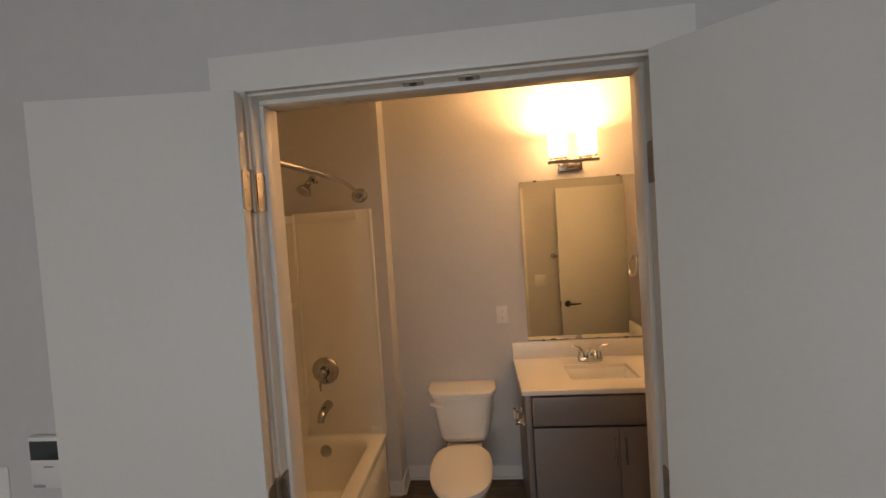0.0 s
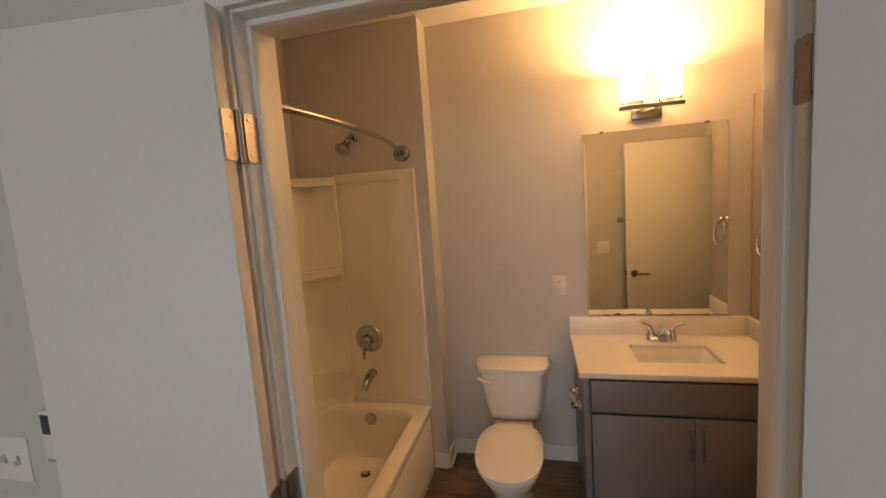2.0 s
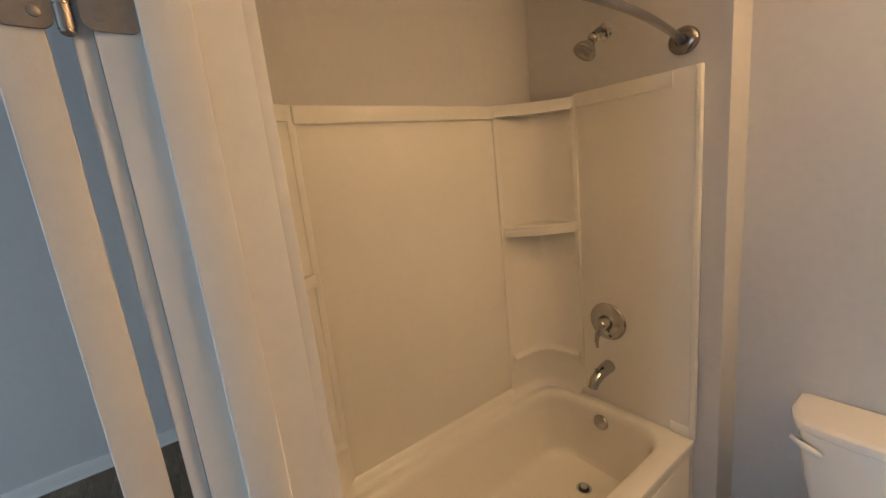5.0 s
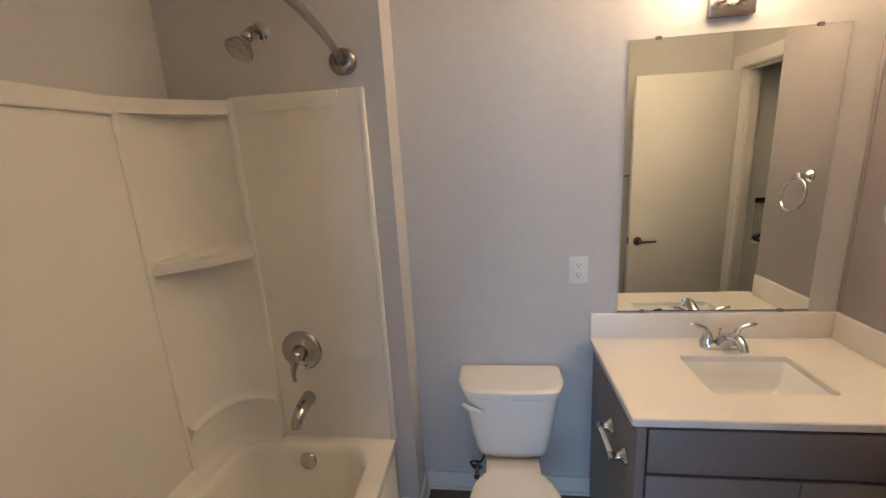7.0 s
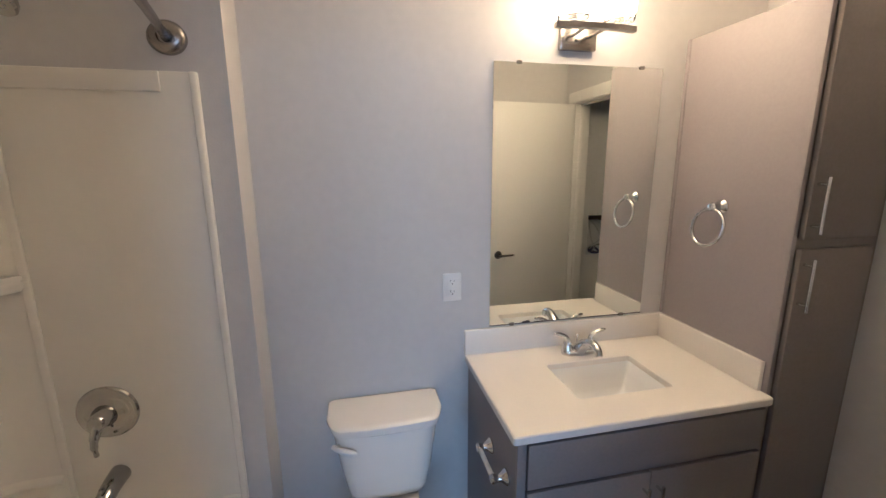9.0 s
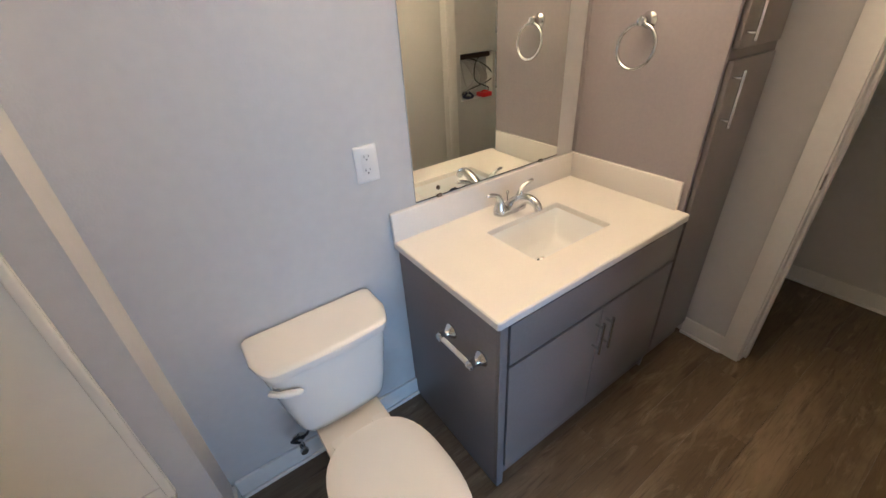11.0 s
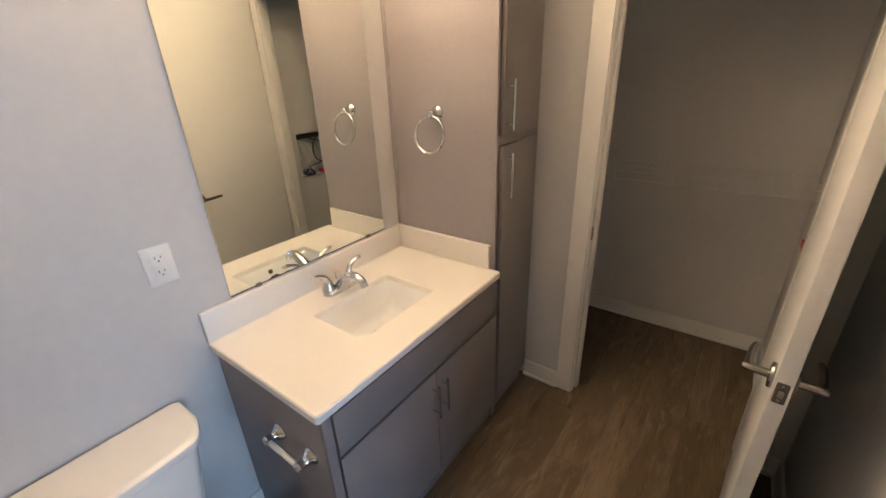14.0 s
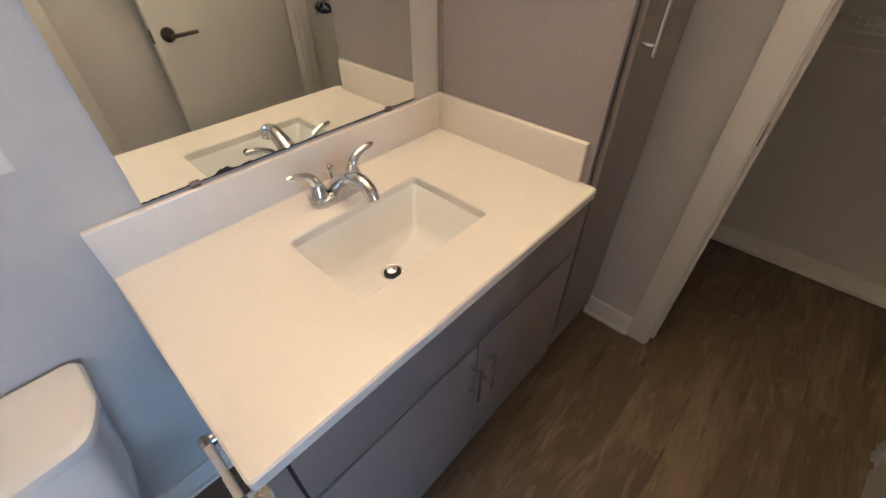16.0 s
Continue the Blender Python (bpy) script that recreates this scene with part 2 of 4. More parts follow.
bm = bmesh.new()
box(bm, SIDE_A, SIDE_B, ENTRY_B, CL0 - 0.018, 0, CEIL)
box(bm, SIDE_A, SIDE_B, CL1 + 0.018, WALL_FAR, 0, CEIL)
box(bm, SIDE_A, SIDE_B, CL0 - 0.018, CL1 + 0.018, CHEAD + 0.018, CEIL)
structure("wall_closet", bm, PAINT, "grey painted wall with the closet doorway", "wall")
NX0, NX1, NZ0, NZ1 = 1.90, 2.235, 0.815, 1.165     # wiring niche
bm = bmesh.new()
box(bm, SIDE_B, NX0, ENTRY_B, CLOSET_NEAR, 0, CEIL)
box(bm, NX1, CLOSET_BACK, ENTRY_B, CLOSET_NEAR, 0, CEIL)
box(bm, NX0, NX1, ENTRY_B, CLOSET_NEAR, 0, NZ0)
box(bm, NX0, NX1, ENTRY_B, CLOSET_NEAR, NZ1, CEIL)
structure("wall_closet_near", bm, PAINT, "grey painted closet wall with a wiring niche", "wall")
structure("wall_closet_back", boxed(CLOSET_BACK, CLOSET_BACK + 0.1, ENTRY_A, WALL_FAR + 0.12, 0, CEIL), PAINT, "grey painted back wall of the closet", "wall")

# bedroom shell with a window in its back wall
WZ0, WZ1 = 0.70, 2.20
BW0, BW1 = -1.35, 0.95      # the window along x
structure("wall_bedroom_side", boxed(BED_L - 0.1, BED_L, BED_BACK, BED_FAR, 0, CEIL), PAINT, "pale grey painted bedroom wall", "wall")
bm = bmesh.new()
box(bm, BED_L - 0.1, BW0, BED_BACK - 0.1, BED_BACK, 0, CEIL)
box(bm, BW1, BED_R + 0.1, BED_BACK - 0.1, BED_BACK, 0, CEIL)
box(bm, BW0, BW1, BED_BACK - 0.1, BED_BACK, 0, WZ0)
box(bm, BW0, BW1, BED_BACK - 0.1, BED_BACK, WZ1, CEIL)
structure("wall_bedroom_back", bm, PAINT, "pale grey painted bedroom back wall with a window", "wall")
structure("wall_bedroom_right", boxed(BED_R, BED_R + 0.1, BED_BACK, ENTRY_A, 0, CEIL), PAINT, "pale grey painted bedroom wall", "wall")
structure("wall_bedroom_far", boxed(BED_L - 0.1, ENTRY_END, BED_FAR, BED_FAR + 0.1, 0, CEIL), PAINT, "pale grey painted wall ending the bedroom recess", "wall")
structure("wall_bedroom_return", boxed(ENTRY_END, ENTRY_END + 0.1, WALL_FAR + 0.12, BED_FAR + 0.1, 0, CEIL), PAINT, "pale grey painted return wall", "wall")


def window(name, along_y, lo, hi, at):
    """A two-light window in a wall at x = at (along_y) or y = at."""
    w = tagged(new(name), "white framed bedroom window letting daylight in", "window", "", "structure")

    def bar(a0, a1, z0, z1, d0=0.02, d1=0.08):
        if along_y:
            return boxed(at - d1, at - d0, a0, a1, z0, z1, 0.003)
        return boxed(a0, a1, at - d1, at - d0, z0, z1, 0.003)
    mid = (lo + hi) / 2
    for r in ((lo, lo + 0.05, WZ0, WZ1), (hi - 0.05, hi, WZ0, WZ1), (lo + 0.05, hi - 0.05, WZ0, WZ0 + 0.05),
              (lo + 0.05, hi - 0.05, WZ1 - 0.05, WZ1), (mid - 0.03, mid + 0.03, WZ0 + 0.05, WZ1 - 0.05)):
        part("frame_bar", bar(*r), TRIM, w)
    for a0, a1 in ((lo + 0.05, mid - 0.03), (mid + 0.03, hi - 0.05)):
        p = part("pane", bar(a0, a1, WZ0 + 0.05, WZ1 - 0.05, 0.048, 0.052), GLASS, w)
        p.visible_shadow = False


window("window_1", False, BW0, BW1, BED_BACK)
WM = (WZ0 + WZ1) / 2
area_lamp("window_daylight", ((BW0 + BW1) / 2, BED_BACK - 0.01, WM), ((BW0 + BW1) / 2, 2, WM), BW1 - BW0 - 0.1, WZ1 - WZ0 - 0.1, WINDOW, WINDOW_COLOUR)


# ---- trim ----
def baseboard(bm, x0, y0, x1, y1, nx, ny, h=0.092, d=0.013):
    """A run of skirting from one point to the other; (nx, ny) points into the room."""
    xs, ys = sorted((x0, x1)), sorted((y0, y1))
    if nx:
        lo, hi = sorted((x0, x0 + nx * d))
        box(bm, lo, hi, ys[0], ys[1], 0.0, h, 0.003)
        lo, hi = sorted((x0 + nx * d, x0 + nx * (d + 0.012)))
        box(bm, lo, hi, ys[0], ys[1], 0.0, 0.016, 0.004)
    else:
        lo, hi = sorted((y0, y0 + ny * d))
        box(bm, xs[0], xs[1], lo, hi, 0.0, h, 0.003)
        lo, hi = sorted((y0 + ny * d, y0 + ny * (d + 0.012)))
        box(bm, xs[0], xs[1], lo, hi, 0.0, 0.016, 0.004)


RUNS = [
    (FURR_X + 0.013, WALL_FAR, 0.398, WALL_FAR, 0, -1), (FURR_X, WALL_PLUMB - 0.013, FURR_X, WALL_FAR - 0.013, 1, 0),
    (-0.468, WALL_PLUMB, FURR_X, WALL_PLUMB, 0, -1), (SIDE_A, CL1 + 0.082, SIDE_A, 3.745, -1, 0),
    (JR + 0.09, ENTRY_B, SIDE_A, ENTRY_B, 0, 1), (SIDE_A, ENTRY_B + 0.013, SIDE_A, CL0 - 0.085, -1, 0),
    (CLOSET_BACK, CLOSET_NEAR, CLOSET_BACK, WALL_FAR, -1, 0), (SIDE_B, CLOSET_NEAR, CLOSET_BACK - 0.013, CLOSET_NEAR, 0, 1),
    (SIDE_B + 0.013, WALL_FAR, CLOSET_BACK - 0.013, WALL_FAR, 0, -1), (SIDE_B, CL1 + 0.085, SIDE_B, WALL_FAR, 1, 0),
    (BED_L, BED_BACK, BED_L, BED_FAR, 1, 0), (ENTRY_END, ENTRY_A, JL - 0.088, ENTRY_A, 0, -1),
    (JR + 0.088, ENTRY_A, BED_R, ENTRY_A, 0, -1), (BED_L + 0.013, BED_BACK, BED_R, BED_BACK, 0, 1),
    (BED_R, BED_BACK + 0.013, BED_R, ENTRY_A - 0.013, -1, 0), (ENTRY_END, ENTRY_A - 0.013, ENTRY_END, BED_FAR, -1, 0),
]
for run in RUNS:
    bm = bmesh.new()
    baseboard(bm, *run)
    structure("baseboard", bm, TRIM, "white painted baseboard with shoe moulding", "baseboard", True)

# double doorway: jamb, stop and flat casing on both faces
bm = bmesh.new()
box(bm, JL - 0.018, JL, ENTRY_A, ENTRY_B, 0, HEAD, 0.001)
box(bm, JR, JR + 0.018, ENTRY_A, ENTRY_B, 0, HEAD, 0.001)
box(bm, JL - 0.018, JR + 0.018, ENTRY_A, ENTRY_B, HEAD, HEAD + 0.018, 0.001)
structure("door_jamb", bm, TRIM, "white painted jamb of the double doorway", "door frame", True)
bm = bmesh.new()
S0, S1 = ENTRY_A + 0.032, ENTRY_A + 0.073
box(bm, JL, JL + 0.011, S0, S1, 0, HEAD - 0.011, 0.002)
box(bm, JR - 0.011, JR, S0, S1, 0, HEAD - 0.011, 0.002)
box(bm, JL, JR, S0, S1, HEAD - 0.011, HEAD, 0.002)
structure("door_stop", bm, TRIM, "white painted door stop moulding", "door frame", True)
for lo, hi in ((ENTRY_A - 0.015, ENTRY_A), (ENTRY_B, ENTRY_B + 0.015)):
    bm = bmesh.new()
    box(bm, JL - 0.088, JL - 0.006, lo, hi, 0, HEAD + 0.006, 0.002)
    box(bm, JR + 0.006, JR + 0.088, lo, hi, 0, HEAD + 0.006, 0.002)
    box(bm, JL - 0.088, JR + 0.088, lo, hi, HEAD + 0.006, HEAD + 0.090, 0.002)
    structure("door_casing", bm, TRIM, "flat white painted door casing", "door casing", True)

# closet doorway
bm = bmesh.new()
box(bm, SIDE_A, SIDE_B, CL0 - 0.018, CL0, 0, CHEAD, 0.001)
box(bm, SIDE_A, SIDE_B, CL1, CL1 + 0.018, 0, CHEAD, 0.001)
box(bm, SIDE_A, SIDE_B, CL0 - 0.018, CL1 + 0.018, CHEAD, CHEAD + 0.018, 0.001)
structure("closet_jamb", bm, TRIM, "white painted jamb of the closet doorway", "door frame", True)
bm = bmesh.new()
box(bm, SIDE_A + 0.040, SIDE_A + 0.076, CL0, CL0 + 0.011, 0, CHEAD - 0.011, 0.002)
box(bm, SIDE_A + 0.040, SIDE_A + 0.076, CL1 - 0.011, CL1, 0, CHEAD - 0.011, 0.002)
box(bm, SIDE_A + 0.040, SIDE_A + 0.076, CL0, CL1, CHEAD - 0.011, CHEAD, 0.002)
structure("closet_stop", bm, TRIM, "white painted door stop moulding", "door frame", True)
for lo, hi in ((SIDE_A - 0.015, SIDE_A), (SIDE_B, SIDE_B + 0.015)):
    bm = bmesh.new()
    box(bm, lo, hi, CL0 - 0.086 if lo < SIDE_B else CLOSET_NEAR, CL0 - 0.006, 0, CHEAD + 0.006, 0.002)
    box(bm, lo, hi, CL1 + 0.006, CL1 + 0.084, 0, CHEAD + 0.006, 0.002)
    box(bm, lo, hi, CL0 - 0.086 if lo < SIDE_B else CLOSET_NEAR, CL1 + 0.084, CHEAD + 0.006, CHEAD + 0.088, 0.002)
    structure("closet_casing", bm, TRIM, "flat white painted closet door casing", "door casing", True)


# ---- doors ----
def hinge(parent, x, y, z, side):
    """A butt hinge at its pin; side: +1 or -1, towards which the leaf plate lies in the door's own axes."""
    bm = bmesh.new()
    for k in range(5):
        a = z - 0.045 + 0.018 * k
        lathe(bm, (x, y, a + 0.0006), (0, 0, 1), [(0, 0.0060), (0.0168, 0.0060)], 12)
    lathe(bm, (x, y, z - 0.049), (0, 0, 1), [(0, 0.003), (0.002, 0.0052), (0.096, 0.0052), (0.098, 0.003)], 12)
    h = part("hinge", bm, STEEL, parent, "satin nickel butt hinge")
    return h


def hinge_plate(bm, x, y0, y1, z, d):
    """A screwed plate with rounded corners lying in a plane x = const."""
    pts = rounded_rect(y0, y1, z - 0.045, z + 0.045, 0, 0.010, 4)
    loft(bm, [[(x, a, b) for a, b, _ in pts], [(x + d, a, b) for a, b, _ in pts]])
    for k, (a, b) in enumerate(((0.3, 0.033), (0.7, 0.0), (0.3, -0.033))):
        lathe(bm, (x + d, y0 + (y1 - y0) * a, z + b), (1 if d > 0 else -1, 0, 0), [(0, 0.0042), (0.0008, 0.0042), (0.0012, 0.0030)], 10)


def slab(parent, w, h, t, side, y0):
    lo, hi = (0.004, w) if side > 0 else (-w, -0.004)
    return part("slab", boxed(lo, hi, y0, y0 + t, 0.008, h, 0.0022), DOOR, parent)


def knob(parent, x, y, z, dy, name="knob"):
    bm = bmesh.new()
    lathe(bm, (x, y, z), (0, dy, 0), [(0, 0.032), (0.004, 0.033), (0.008, 0.028), (0.010, 0.013), (0.030, 0.012), (0.034, 0.020),
                                     (0.042, 0.026), (0.052, 0.0275), (0.060, 0.024), (0.066, 0.014), (0.067, 0.002)], 28)
    return part(name, bm, BRONZE, parent, "dark round door knob")


LEAF = 0.452
left = thing("bathroom_door", (JL - 0.002, ENTRY_A - 0.016, 0), "off-white flat bathroom door leaf, folded back open", "door", "double doors", -173.5, True)
slab(left, LEAF, HEAD - 0.006, 0.035, 1, 0.013)
knob(left, LEAF - 0.055, 0.048, 0.885, 1)
for z in (0.20, 1.06, 1.782):
    hg = hinge(left, 0, 0, z, 1)
    bm = bmesh.new()
    hinge_plate(bm, 0.004, 0.006, 0.044, z, -0.0022)
    part("hinge_plate", bm, STEEL, hg)
right = thing("bathroom_door", (JR + 0.002, ENTRY_A - 0.016, 0), "off-white flat bathroom door leaf, swung wide open", "door", "double doors", 139.5, True)
slab(right, LEAF, HEAD - 0.006, 0.035, -1, 0.013)
knob(right, -LEAF + 0.055, 0.048, 0.885, 1)
for z in (0.20, 1.06, 1.782):
    hg = hinge(right, 0, 0, z, -1)
    bm = bmesh.new()
    hinge_plate(bm, -0.004, 0.006, 0.044, z, 0.0022)
    part("hinge_plate", bm, STEEL, hg)
for x, d in ((JL, 0.0022), (JR, -0.0022)):
    for z in (0.20, 1.06, 1.782):
        bm = bmesh.new()
        hinge_plate(bm, x, ENTRY_A - 0.006, ENTRY_A + 0.034, z, d)
        structure("hinge_jamb_plate", bm, STEEL, "satin nickel hinge plate on the jamb", "hinge", True)
for x in (0.084, 0.212):
    c = thing("ball_catch_strike", (x, ENTRY_A + 0.022, HEAD), "worn metal catch strike under the door head", "catch", "head catches")
    bm = bmesh.new()
    pts = rounded_rect(x - 0.024, x + 0.024, ENTRY_A + 0.010, ENTRY_A + 0.034, HEAD, 0.005, 3)
    loft(bm, [[(a, b, HEAD) for a, b, _ in pts], [(a, b, HEAD - 0.0022) for a, b, _ in pts]])
    part("plate", bm, STEEL, c)
    bm = bmesh.new()
    lathe(bm, (x, ENTRY_A + 0.022, HEAD - 0.0022), (0, 0, -1), [(0, 0.009), (0.0012, 0.009), (0.0016, 0.006)], 16)
    part("cup", bm, BRONZE, c)


CW = CL1 - CL0 - 0.012
closet_door = thing("closet_door", (SIDE_A - 0.013, CL0 - 0.032, 0), "off-white flat closet door standing open, with lever handles", "door", "", 84.5, True)
# closed it runs along +y; in its own axes the leaf lies along +y
sl = part("slab", boxed(0.012, 0.047, 0.004, CW, 0.010, CHEAD - 0.006, 0.0022), DOOR, closet_door)


def lever_x(parent, x, y, z, dx, toward):
    bm = bmesh.new()
    lathe(bm, (x, y, z), (dx, 0, 0), [(0, 0.031), (0.004, 0.032), (0.009, 0.030), (0.010, 0.024)], 28)
    ro = part("rose", bm, NICKEL, parent, "brushed nickel rose")
    bm = bmesh.new()
    lathe(bm, (x + dx * 0.009, y, z), (dx, 0, 0), [(0, 0.011), (0.040, 0.0095), (0.046, 0.010), (0.054, 0.008)], 18)
    lv = curve_pts([(x + dx * 0.050, y, z), (x + dx * 0.053, y + toward * 0.04, z), (x + dx * 0.052, y + toward * 0.082, z), (x + dx * 0.048, y + toward * 0.115, z)], 5)
    tube(bm, lv, [0.0098 - 0.0024 * i / (len(lv) - 1) for i in range(len(lv))], 12)
    part("handle", bm, NICKEL, ro, "brushed nickel lever")


lever_x(closet_door, 0.047, CW - 0.062, 0.892, 1, -1)
lever_x(closet_door, 0.012, CW - 0.062, 0.892, -1, -1)
bm = bmesh.new()
pts = rounded_rect(0.0175, 0.0415, 0.864, 0.920, 0, 0.004, 3)
loft(bm, [[(a, CW - 0.0005, b) for a, b, _ in pts], [(a, CW + 0.0016, b) for a, b, _ in pts]])
lp = part("latch_plate", bm, NICKEL, closet_door, "brushed nickel latch plate")
bm = bmesh.new()
box(bm, 0.024, 0.035, CW + 0.0016, CW + 0.010, 0.883, 0.901, 0.003)
for z in (0.872, 0.912):
    lathe(bm, (0.0295, CW + 0.0014, z), (0, 1, 0), [(0, 0.0032), (0.0012, 0.0026)], 10)
part("latch_bolt", bm, STEEL, lp)
for z in (0.20, 1.10, 1.82):
    bm = bmesh.new()
    lathe(bm, (0, 0, z - 0.048), (0, 0, 1), [(0, 0.003), (0.002, 0.006), (0.094, 0.006), (0.096, 0.003)], 12)
    part("hinge", bm, STEEL, closet_door, "satin nickel butt hinge")
bm = bmesh.new()
pts = rounded_rect(SIDE_A + 0.008, SIDE_A + 0.034, 0.864, 0.924, 0, 0.005, 3)
loft(bm, [[(a, CL1, b) for a, b, _ in pts], [(a, CL1 - 0.002, b) for a, b, _ in pts]])
structure("strike_plate", bm, NICKEL, "brushed nickel strike plate on the closet jamb", "strike plate", True)


# ---- bathtub ----
TX0, TX1, TY0, TY1, RIM = TUB_WALL + 0.002, -0.470, ENTRY_B + 0.002, WALL_PLUMB - 0.002, 0.408
tub = thing("bathtub", ((TX0 + TX1) / 2, (TY0 + TY1) / 2, 0), "cream acrylic alcove bathtub, empty and clean", "bathtub")
bm = bmesh.new()
rings = [rounded_rect(TX0, TX1 + 0.000, TY0, TY1, 0.0, 0.006), rounded_rect(TX0, TX1, TY0, TY1, RIM - 0.030, 0.006),
         rounded_rect(TX0, TX1 + 0.004, TY0, TY1, RIM - 0.016, 0.006), rounded_rect(TX0, TX1 + 0.002, TY0, TY1, RIM - 0.004, 0.006),
         rounded_rect(TX0 + 0.004, TX1 - 0.006, TY0 + 0.004, TY1 - 0.004, RIM, 0.006)]
IN = (TX0 + 0.085, TX1 - 0.080, TY0 + 0.075, TY1 - 0.045)
for inset, z, r in ((-0.010, RIM - 0.001, 0.135), (0.000, RIM - 0.005, 0.13), (0.010, RIM - 0.018, 0.13), (0.018, RIM - 0.05, 0.13),
                    (0.032, 0.22, 0.13), (0.046, 0.12, 0.13), (0.066, 0.092, 0.12), (0.10, 0.080, 0.10), (0.16, 0.076, 0.08)):
    rings.append(rounded_rect(IN[0] + inset, IN[1] - inset, IN[2] + inset * 2.2, IN[3] - inset * 0.9, z, r))
loft(bm, rings, True, True)
part("shell", bm, GLOSSY, tub)
bm = bmesh.new()
box(bm, TX1 - 0.002, TX1 + 0.0025, TY0 + 0.05, TY1 - 0.05, 0.045, RIM - 0.055, 0.002)
part("apron_panel", bm, ACRYLIC, tub)
bm = bmesh.new()
lathe(bm, (-0.850, 4.036, 0.330), (0, -1, 0.12), [(0, 0.036), (0.006, 0.037), (0.010, 0.035), (0.012, 0.028), (0.012, 0.001)])
part("overflow_plate", bm, SATIN, tub, "chrome overflow plate")
bm = bmesh.new()
lathe(bm, (-0.838, 3.865, 0.074), (0, 0, 1), [(0, 0.034), (0.004, 0.034), (0.0055, 0.030), (0.003, 0.024), (0.003, 0.017), (0.013, 0.016), (0.015, 0.012), (0.0155, 0.001)])
dr = part("drain", bm, CHROME, tub, "chrome tub drain")
# dark disc for the strainer basket inside the rim
bm = bmesh.new()
lathe(bm, (-0.838, 3.865, 0.0785), (0, 0, 1), [(0, 0.023), (0.002, 0.0225), (0.0025, 0.017)], 24)
part("dark_disc", bm, RUBBER, dr, "dark strainer basket in the drain")

# ---- surround ----
SB = TUB_WALL + 0.020       # face of the back panel
SF = WALL_PLUMB - 0.014     # face of the end panel
STOP_Z, SY_F, SX_F = 1.840, 3.830, -0.978
SY_N = 2.925
sur = thing("tub_surround", (TUB_WALL, (TY0 + TY1) / 2, RIM), "cream acrylic tub surround with moulded corner shelves", "tub surround")
part("back_panel", boxed(TUB_WALL + 0.001, SB, SY_N - 0.01, SY_F + 0.01, RIM + 0.001, STOP_Z, 0.004), ACRYLIC, sur)
bm = bmesh.new()
box(bm, SB - 0.002, SB + 0.014, SY_N + 0.006, SY_F - 0.006, STOP_Z - 0.058, STOP_Z + 0.002, 0.0075, 4)
part("top_rail", bm, GLOSSY, sur)
# plinth curve along the tub deck
bm = bmesh.new()
prof = [(0.0, 0.0), (0.040, 0.0), (0.026, 0.008), (0.016, 0.022), (0.010, 0.042), (0.0, 0.05)]
loft(bm, [[(SB - 0.002 + a, y, RIM + 0.0005 + b) for a, b in prof] for y in (SY_N, SY_F)])
part("deck_cove", bm, GLOSSY, sur)


def corner_unit(ys, y_end, face_y):
    """A moulded corner column; ys: side of the seam on the back panel, face_y: end wall face it turns on to."""
    s = 1 if y_end > ys else -1
    cx = SX_F
    n = 14

    def arc(grow):
        """The hollow of the corner, from the back panel round to the end panel."""
        pts = []
        x0, y1 = SB + 0.003 + grow, face_y - s * (0.003 + grow)
        for i in range(n + 1):
            a = math.pi / 2 * i / n
            pts.append((cx - (cx - x0) * max(math.cos(a), 0.0) ** 0.52, ys + (y1 - ys) * max(math.sin(a), 0.0) ** 0.52))
        return pts
    bm = bmesh.new()
    zs = [(RIM + 0.001, 0.030), (RIM + 0.02, 0.016), (RIM + 0.05, 0.006), (0.550, 0.005), (0.585, 0.012), (0.605, 0.024), (0.614, 0.032), (0.622, 0.033), (0.629, 0.026), (0.637, 0.010), (0.655, 0.003), (0.72, 0.0), (STOP_Z - 0.01, 0.0)]
    rows = []
    for z, g in zs:
        a = arc(g)
        rows.append([(x, y, z) for x, y in a] + [(cx, face_y - s * 0.002, z), (TUB_WALL + 0.002, y_end - s * 0.004, z), (TUB_WALL + 0.002, ys, z)])
    loft(bm, rows)
    col = part("corner_column", bm, ACRYLIC, sur)

    def shelf(z, t, bulge, name):
        a = arc(0.0)
        front = []
        for i in range(n + 1):
            u = i / n
            px, py = SB + 0.002 + (cx + 0.002 - SB - 0.002) * u, ys - s * 0.004 + (face_y - s * 0.002 - ys) * u
            bow = math.sin(math.pi * u) * bulge
            front.append((px + bow, py - s * bow))
        back = [(TUB_WALL + 0.004, y_end - s * 0.006)]
        outline = front + [(cx, face_y - s * 0.001)] + back + [(SB, ys)]
        bm = bmesh.new()
        cxm, cym = sum(p[0] for p in outline) / len(outline), sum(p[1] for p in outline) / len(outline)

        def ring(dz, k):
            return [(cxm + (x - cxm) * k, cym + (y - cym) * k, z + dz) for x, y in outline]
        loft(bm, [ring(-t, 0.93), ring(-t + 0.012, 0.99), ring(-t + 0.02, 1.0), ring(-t * 0.50, 1.0), ring(-t * 0.46, 0.985), ring(-t * 0.40, 0.952), ring(-t * 0.30, 0.952), ring(-t * 0.26, 0.978), ring(-0.004, 0.980), ring(0, 0.962)])
        part(name, bm, GLOSSY, sur)
    shelf(1.288, 0.046, 0.010, "shelf")
    shelf(STOP_Z + 0.002, 0.050, -0.022, "top_shelf")
    return col


